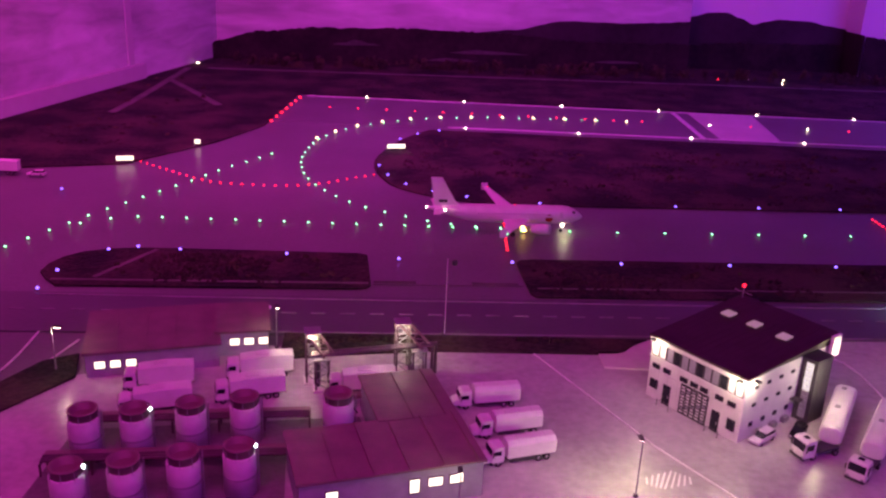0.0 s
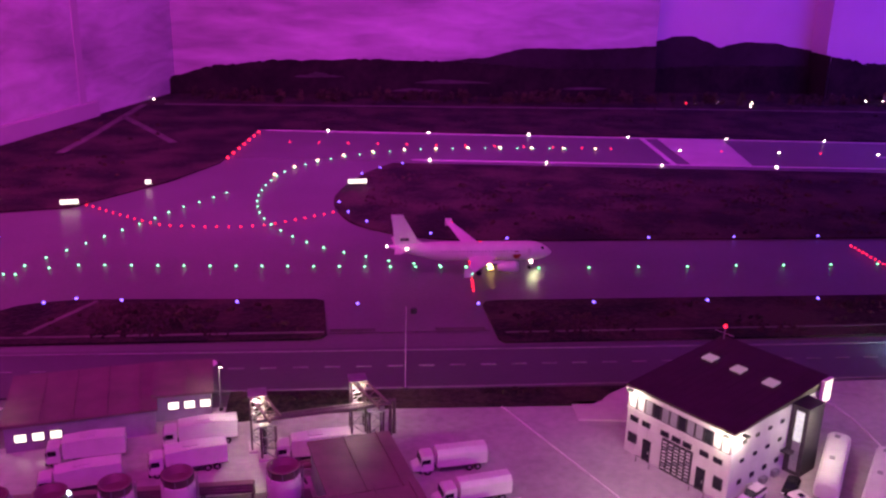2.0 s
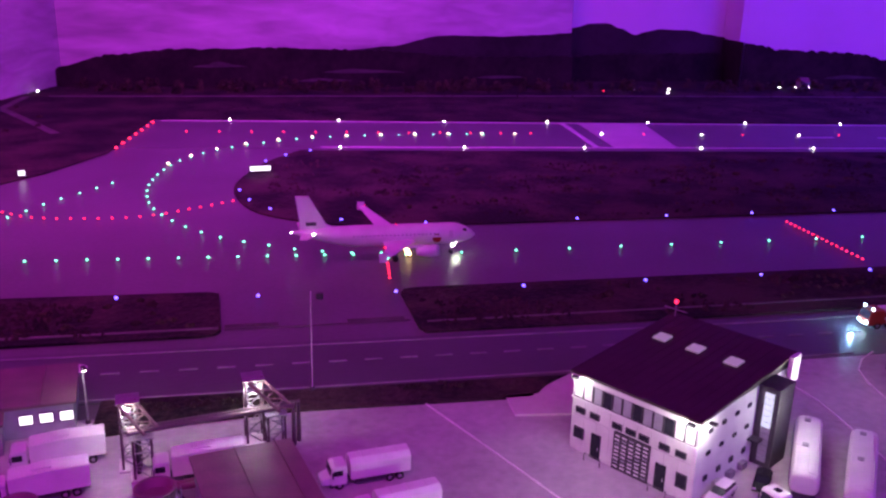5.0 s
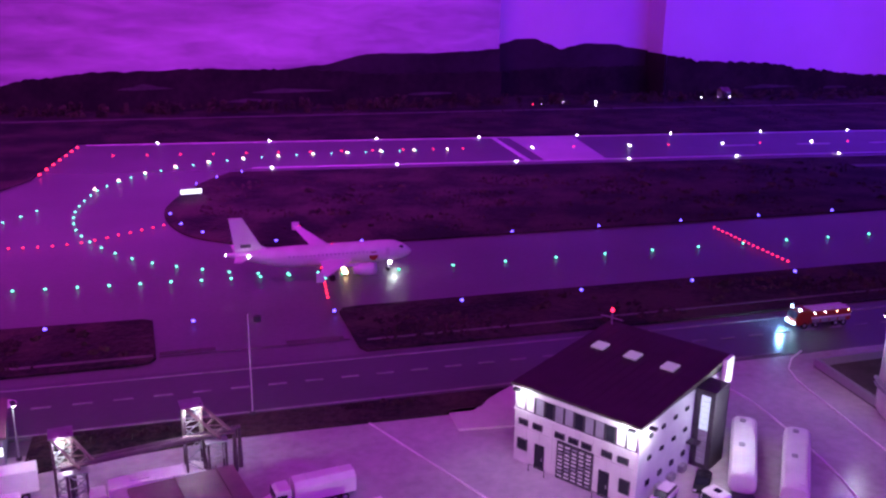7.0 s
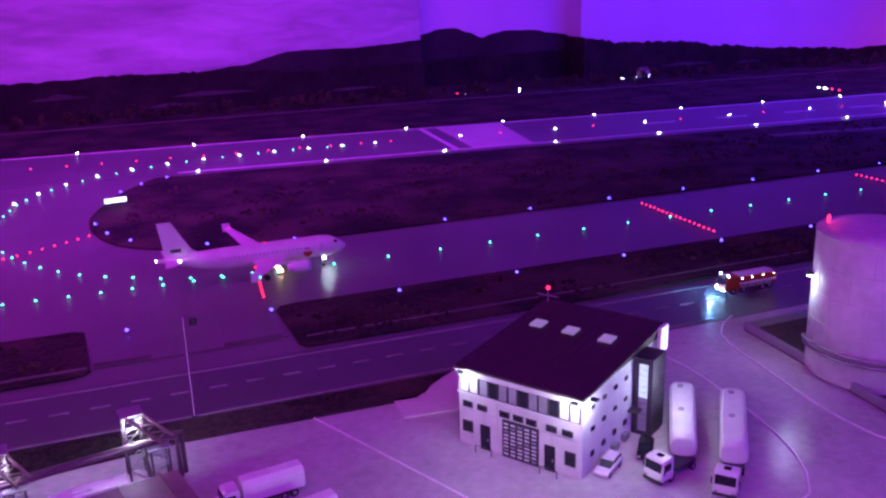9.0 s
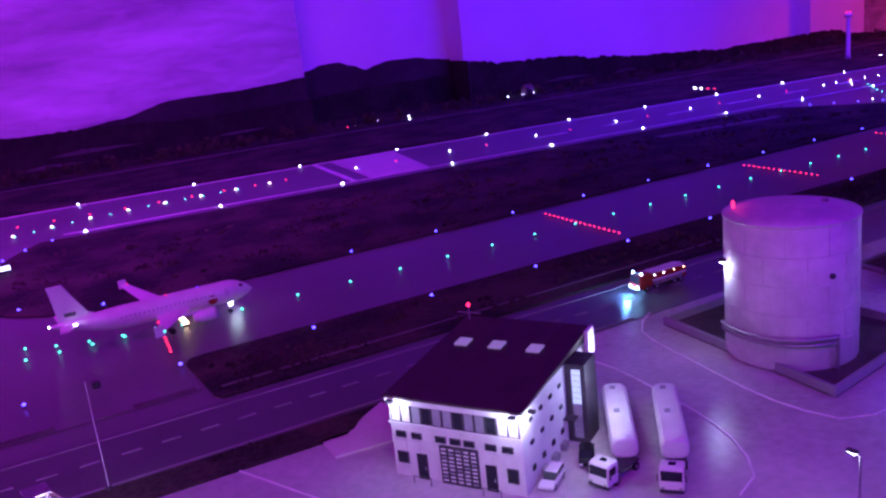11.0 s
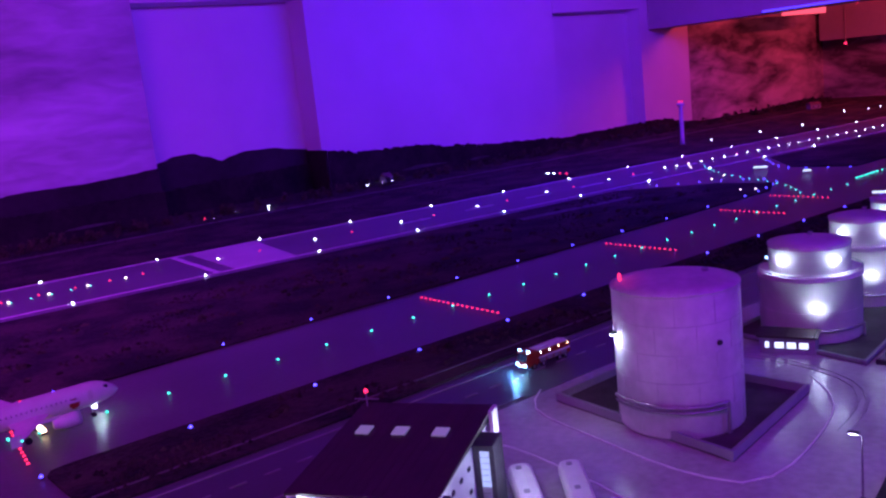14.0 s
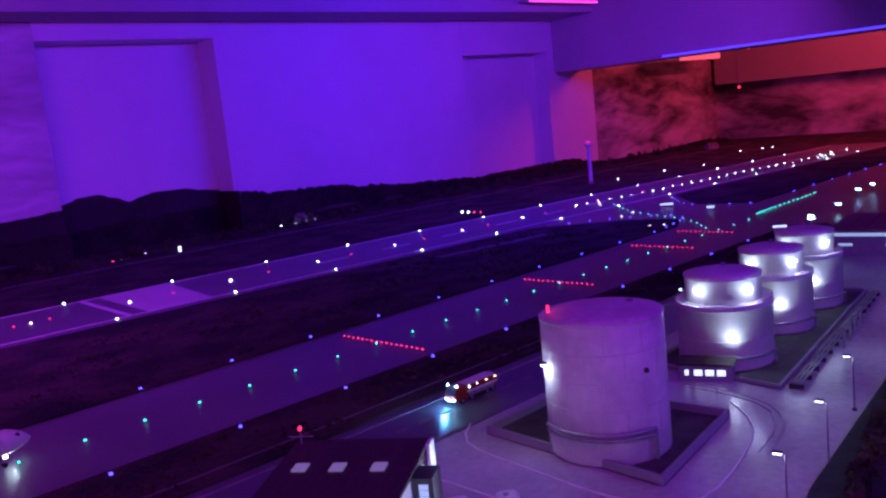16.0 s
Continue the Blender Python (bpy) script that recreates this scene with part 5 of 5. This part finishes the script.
light_row("roadside_light", G["white"], 0.0044, "white roadside lamp in the distance", [(1.621, 3.98), (1.785, 4.06), (1.98, 4.03), (1.92, 3.91), (2.74, 4.13), (2.77, 4.15), (2.85, 4.13), (2.93, 4.12), (3.02, 4.15), (-1.38, 4.0), (4.92, 3.08), (5.4, 3.0), (5.8, 2.9), (6.89, 3.15), (7.08, 3.04), (7.2, 3.0), (6.16, 2.14), (6.25, 2.19), (6.30, 2.13), (6.40, 2.17), (6.55, 2.11)], 0.0065)
light_row("roadside_red_light", G["red"], 0.005, "red roadside lamp in the distance", [(1.574, 4.0)], 0.0065)


def taxi_sign(x, y, turn, L=6.0, h=1.6):
    t = thing("taxiway_sign", "white lit taxiway sign board on the grass", "sign", "taxiway signs", x, y, 0.005, turn)
    part("case", box(-L / 2, L / 2, -0.25, 0.25, 0.5, 0.5 + h, bevel=0.05), M["darksteel"], t)
    part("face", box(-L / 2 + 0.15, L / 2 - 0.15, -0.3, -0.25, 0.65, 0.35 + h), G["sign"], t)
    for s in (-1, 1):
        part("leg", box(s * L / 3 - 0.12, s * L / 3 + 0.12, -0.12, 0.12, 0, 0.5), M["darksteel"], t)
    return t


taxi_sign(-0.322, 2.14, 8, 6)
taxi_sign(-1.22, 1.88, 10, 5)
taxi_sign(-1.033, 2.135, 10, 2)
taxi_sign(3.643, 1.909, -60, 6, 1.0)
taxi_sign(3.55, 1.608, -60, 3.5, 1.0)
taxi_sign(3.02, 1.013, -60, 5, 1.0)


def cottage(x, y, turn, w=8, lit=True):
    t = thing("cottage", "tiny pale cottage at the foot of the hills", "house", "distant cottages", x, y, 0.005, turn)
    part("wall", box(-w / 2, w / 2, -2.5, 2.5, 0, 3), M["wallgrey"], t)
    bm = prism([(-3, 3), (3, 3), (0, 5.2)], -w / 2 - 0.3, w / 2 + 0.3)
    bmesh.ops.transform(bm, matrix=Matrix.Rotation(radians(90), 4, "Y") @ Matrix.Rotation(radians(90), 4, "Z"), verts=bm.verts)
    part("roof", bm, M["hallroof"], t)
    for k in (-1, 1):
        window(t, "y", -2.5, k * w / 4 - 0.5, k * w / 4 + 0.5, 1.0, 2.2, G["window"] if lit else M["glass"])
    return t


for px, py, tn, w in ((2.92, 4.17, 5, 5), (7.4, 3.7, -20, 10)):
    cottage(px, py, tn, w, False)


# ---- scattered turf, one sheet of tufts ----
def tufts(name, label, areas, n, seed, size=(0.004, 0.012)):
    rnd = random.Random(seed)
    verts, faces = [], []
    for x0, x1, y0, y1, share in areas:
        for _ in range(int(n * share)):
            x, y = rnd.uniform(x0, x1), rnd.uniform(y0, y1)
            if noise.noise(Vector((x * 3.2, y * 9, seed))) < 0.08:
                continue
            r, h = rnd.uniform(*size), rnd.uniform(0.003, 0.009)
            a, b = rnd.uniform(0, 6.28), len(verts)
            for k in range(5):
                q = r * rnd.uniform(0.7, 1.2)
                verts.append((x + q * math.cos(a + k * 1.257), y + q * math.sin(a + k * 1.257), 0.003))
            verts.append((x + rnd.uniform(-r, r) * 0.3, y + rnd.uniform(-r, r) * 0.3, 0.005 + h))
            faces += [(b + k, b + (k + 1) % 5, b + 5) for k in range(5)]
    me = bpy.data.meshes.new(name)
    me.from_pydata(verts, [], faces)
    me.materials.append(M["turf"])
    return tagged(new(name, me), label, "grass", kind="stuff")


tufts("grass_tufts", "short dark scatter grass on the airfield islands", ((0.0, 3.0, 1.53, 2.2, 0.34), (-0.3, 0.2, 1.66, 2.3, 0.06), (-1.08, -0.43, 0.86, 1.04, 0.12), (-0.02, 3.0, 0.82, 1.0, 0.24), (-0.55, 0.06, 0.553, 0.58, 0.04), (-1.7, -1.3, 2.1, 2.6, 0.02), (-0.7, 6.5, 3.2, 4.1, 0.25)), 9000, 3)


def clumps(name, label, places, seed, material):
    """Loose leafy clumps made of many small leaves."""
    rnd = random.Random(seed)
    verts, faces = [], []
    for x, y, z, r, h in places:
        for _ in range(int(26 + 1400 * r)):
            a, q, u = rnd.uniform(0, 6.283), r * math.sqrt(rnd.random()), rnd.random()
            c = Vector((x + q * math.cos(a) * (1 - 0.5 * u), y + q * math.sin(a) * (1 - 0.5 * u), z + h * u))
            n = Vector((rnd.uniform(-1, 1), rnd.uniform(-1, 1), rnd.uniform(-1, 1))).normalized() * r * 0.3
            m = n.orthogonal().normalized() * r * 0.3
            b = len(verts)
            verts.extend((tuple(c + n), tuple(c - n * 0.6 + m), tuple(c - n * 0.6 - m)))
            faces.append((b, b + 1, b + 2))
    me = bpy.data.meshes.new(name)
    me.from_pydata(verts, [], faces)
    me.materials.append(material)
    return tagged(new(name, me), label, "bushes", kind="stuff")


rnd = random.Random(11)
M["leaf"] = mat("dark_foliage", (0.05, 0.05, 0.022), 0.9, scale=9, vary=0.7, fine=80, bump=0, lo=0.55, hi=0.85)
clumps("far_trees", "dark model trees and bushes below the hills", [(rnd.uniform(-1.2, 8.3), 4.0 + rnd.uniform(-0.06, 0.2), 0.004, rnd.uniform(0.012, 0.03), rnd.uniform(0.02, 0.06)) for _ in range(420)], 5, M["leaf"])
clumps("grass_bushes", "low dark bushes on the grass islands", [(rnd.uniform(0.0, 2.9), rnd.uniform(1.6, 2.2), 0.004, rnd.uniform(0.008, 0.022), rnd.uniform(0.004, 0.010)) for _ in range(90)] + [(rnd.uniform(0.3, 2.9), rnd.uniform(0.86, 0.98), 0.004, rnd.uniform(0.006, 0.016), rnd.uniform(0.004, 0.009)) for _ in range(60)] + [(rnd.uniform(-1.0, -0.45), rnd.uniform(0.88, 1.03), 0.004, rnd.uniform(0.006, 0.014), rnd.uniform(0.003, 0.007)) for _ in range(30)] + [(rnd.uniform(-1.65, -1.15), rnd.uniform(2.1, 3.6), 0.004, rnd.uniform(0.006, 0.016), rnd.uniform(0.004, 0.008)) for _ in range(25)], 6, M["leaf"])
clumps("edge_hedge", "dark hedge on the bank at the layout's edge", [(0.3 + k * 0.012, -0.215 + 0.012 * k * 0.205 + rnd.uniform(-0.03, 0.01), 0.01, rnd.uniform(0.01, 0.02), rnd.uniform(0.012, 0.03)) for k in range(110)], 8, M["leaf"])
M["field"] = mat("painted_pale_field", (0.075, 0.07, 0.065), 0.9, scale=9, vary=0.5, fine=60, bump=0)
for k, (px, pz, w) in enumerate(((-0.65, 0.105, 0.28), (-0.57, 0.116, 0.12), (0.03, 0.078, 0.46), (0.9, 0.05, 0.3), (-0.1, 0.03, 0.3), (3.1, 0.05, 0.4), (3.7, 0.04, 0.2))):
    bm = prism([(px, pz), (px + w * 0.3, pz - 0.004), (px + w, pz + 0.002), (px + w * 0.8, pz + 0.010), (px + w * 0.35, pz + 0.013 + 0.004 * (k % 3)), (px + w * 0.1, pz + 0.007)], 0.0, 0.004)
    bmesh.ops.transform(bm, matrix=Matrix.Translation((0, BY - 0.061, 0)) @ Matrix.Rotation(radians(90), 4, "X"), verts=bm.verts)
    tagged(link_mesh("painted_field", bm, M["field"]), "pale painted field on the hill backdrop", "backdrop", kind="structure")


def flood_mast(x, y, h=3.2):
    t = thing("floodlight_mast", "low floodlight mast with cool bright lamps", "light mast", "floodlight masts by the far road", x, y, 0.004)
    part("pole", rod((0, 0, 0), (0, 0, h), 0.18, 8, r2=0.12), M["steel"], t)
    part("cross_arm", box(-0.1, 0.1, -1.2, 1.2, h - 0.1, h + 0.1), M["steel"], t)
    for k in (-0.8, 0.0, 0.8):
        part("lamp", box(-0.5, -0.1, k - 0.3, k + 0.3, h - 0.25, h + 0.25, bevel=0.05), G["cool"], t)
    return t


for px, py in ((3.07, 0.906), (3.14, 0.935), (3.47, 0.957), (3.97, 1.06), (4.17, 1.067), (4.5, 1.09)):
    flood_mast(px, py)
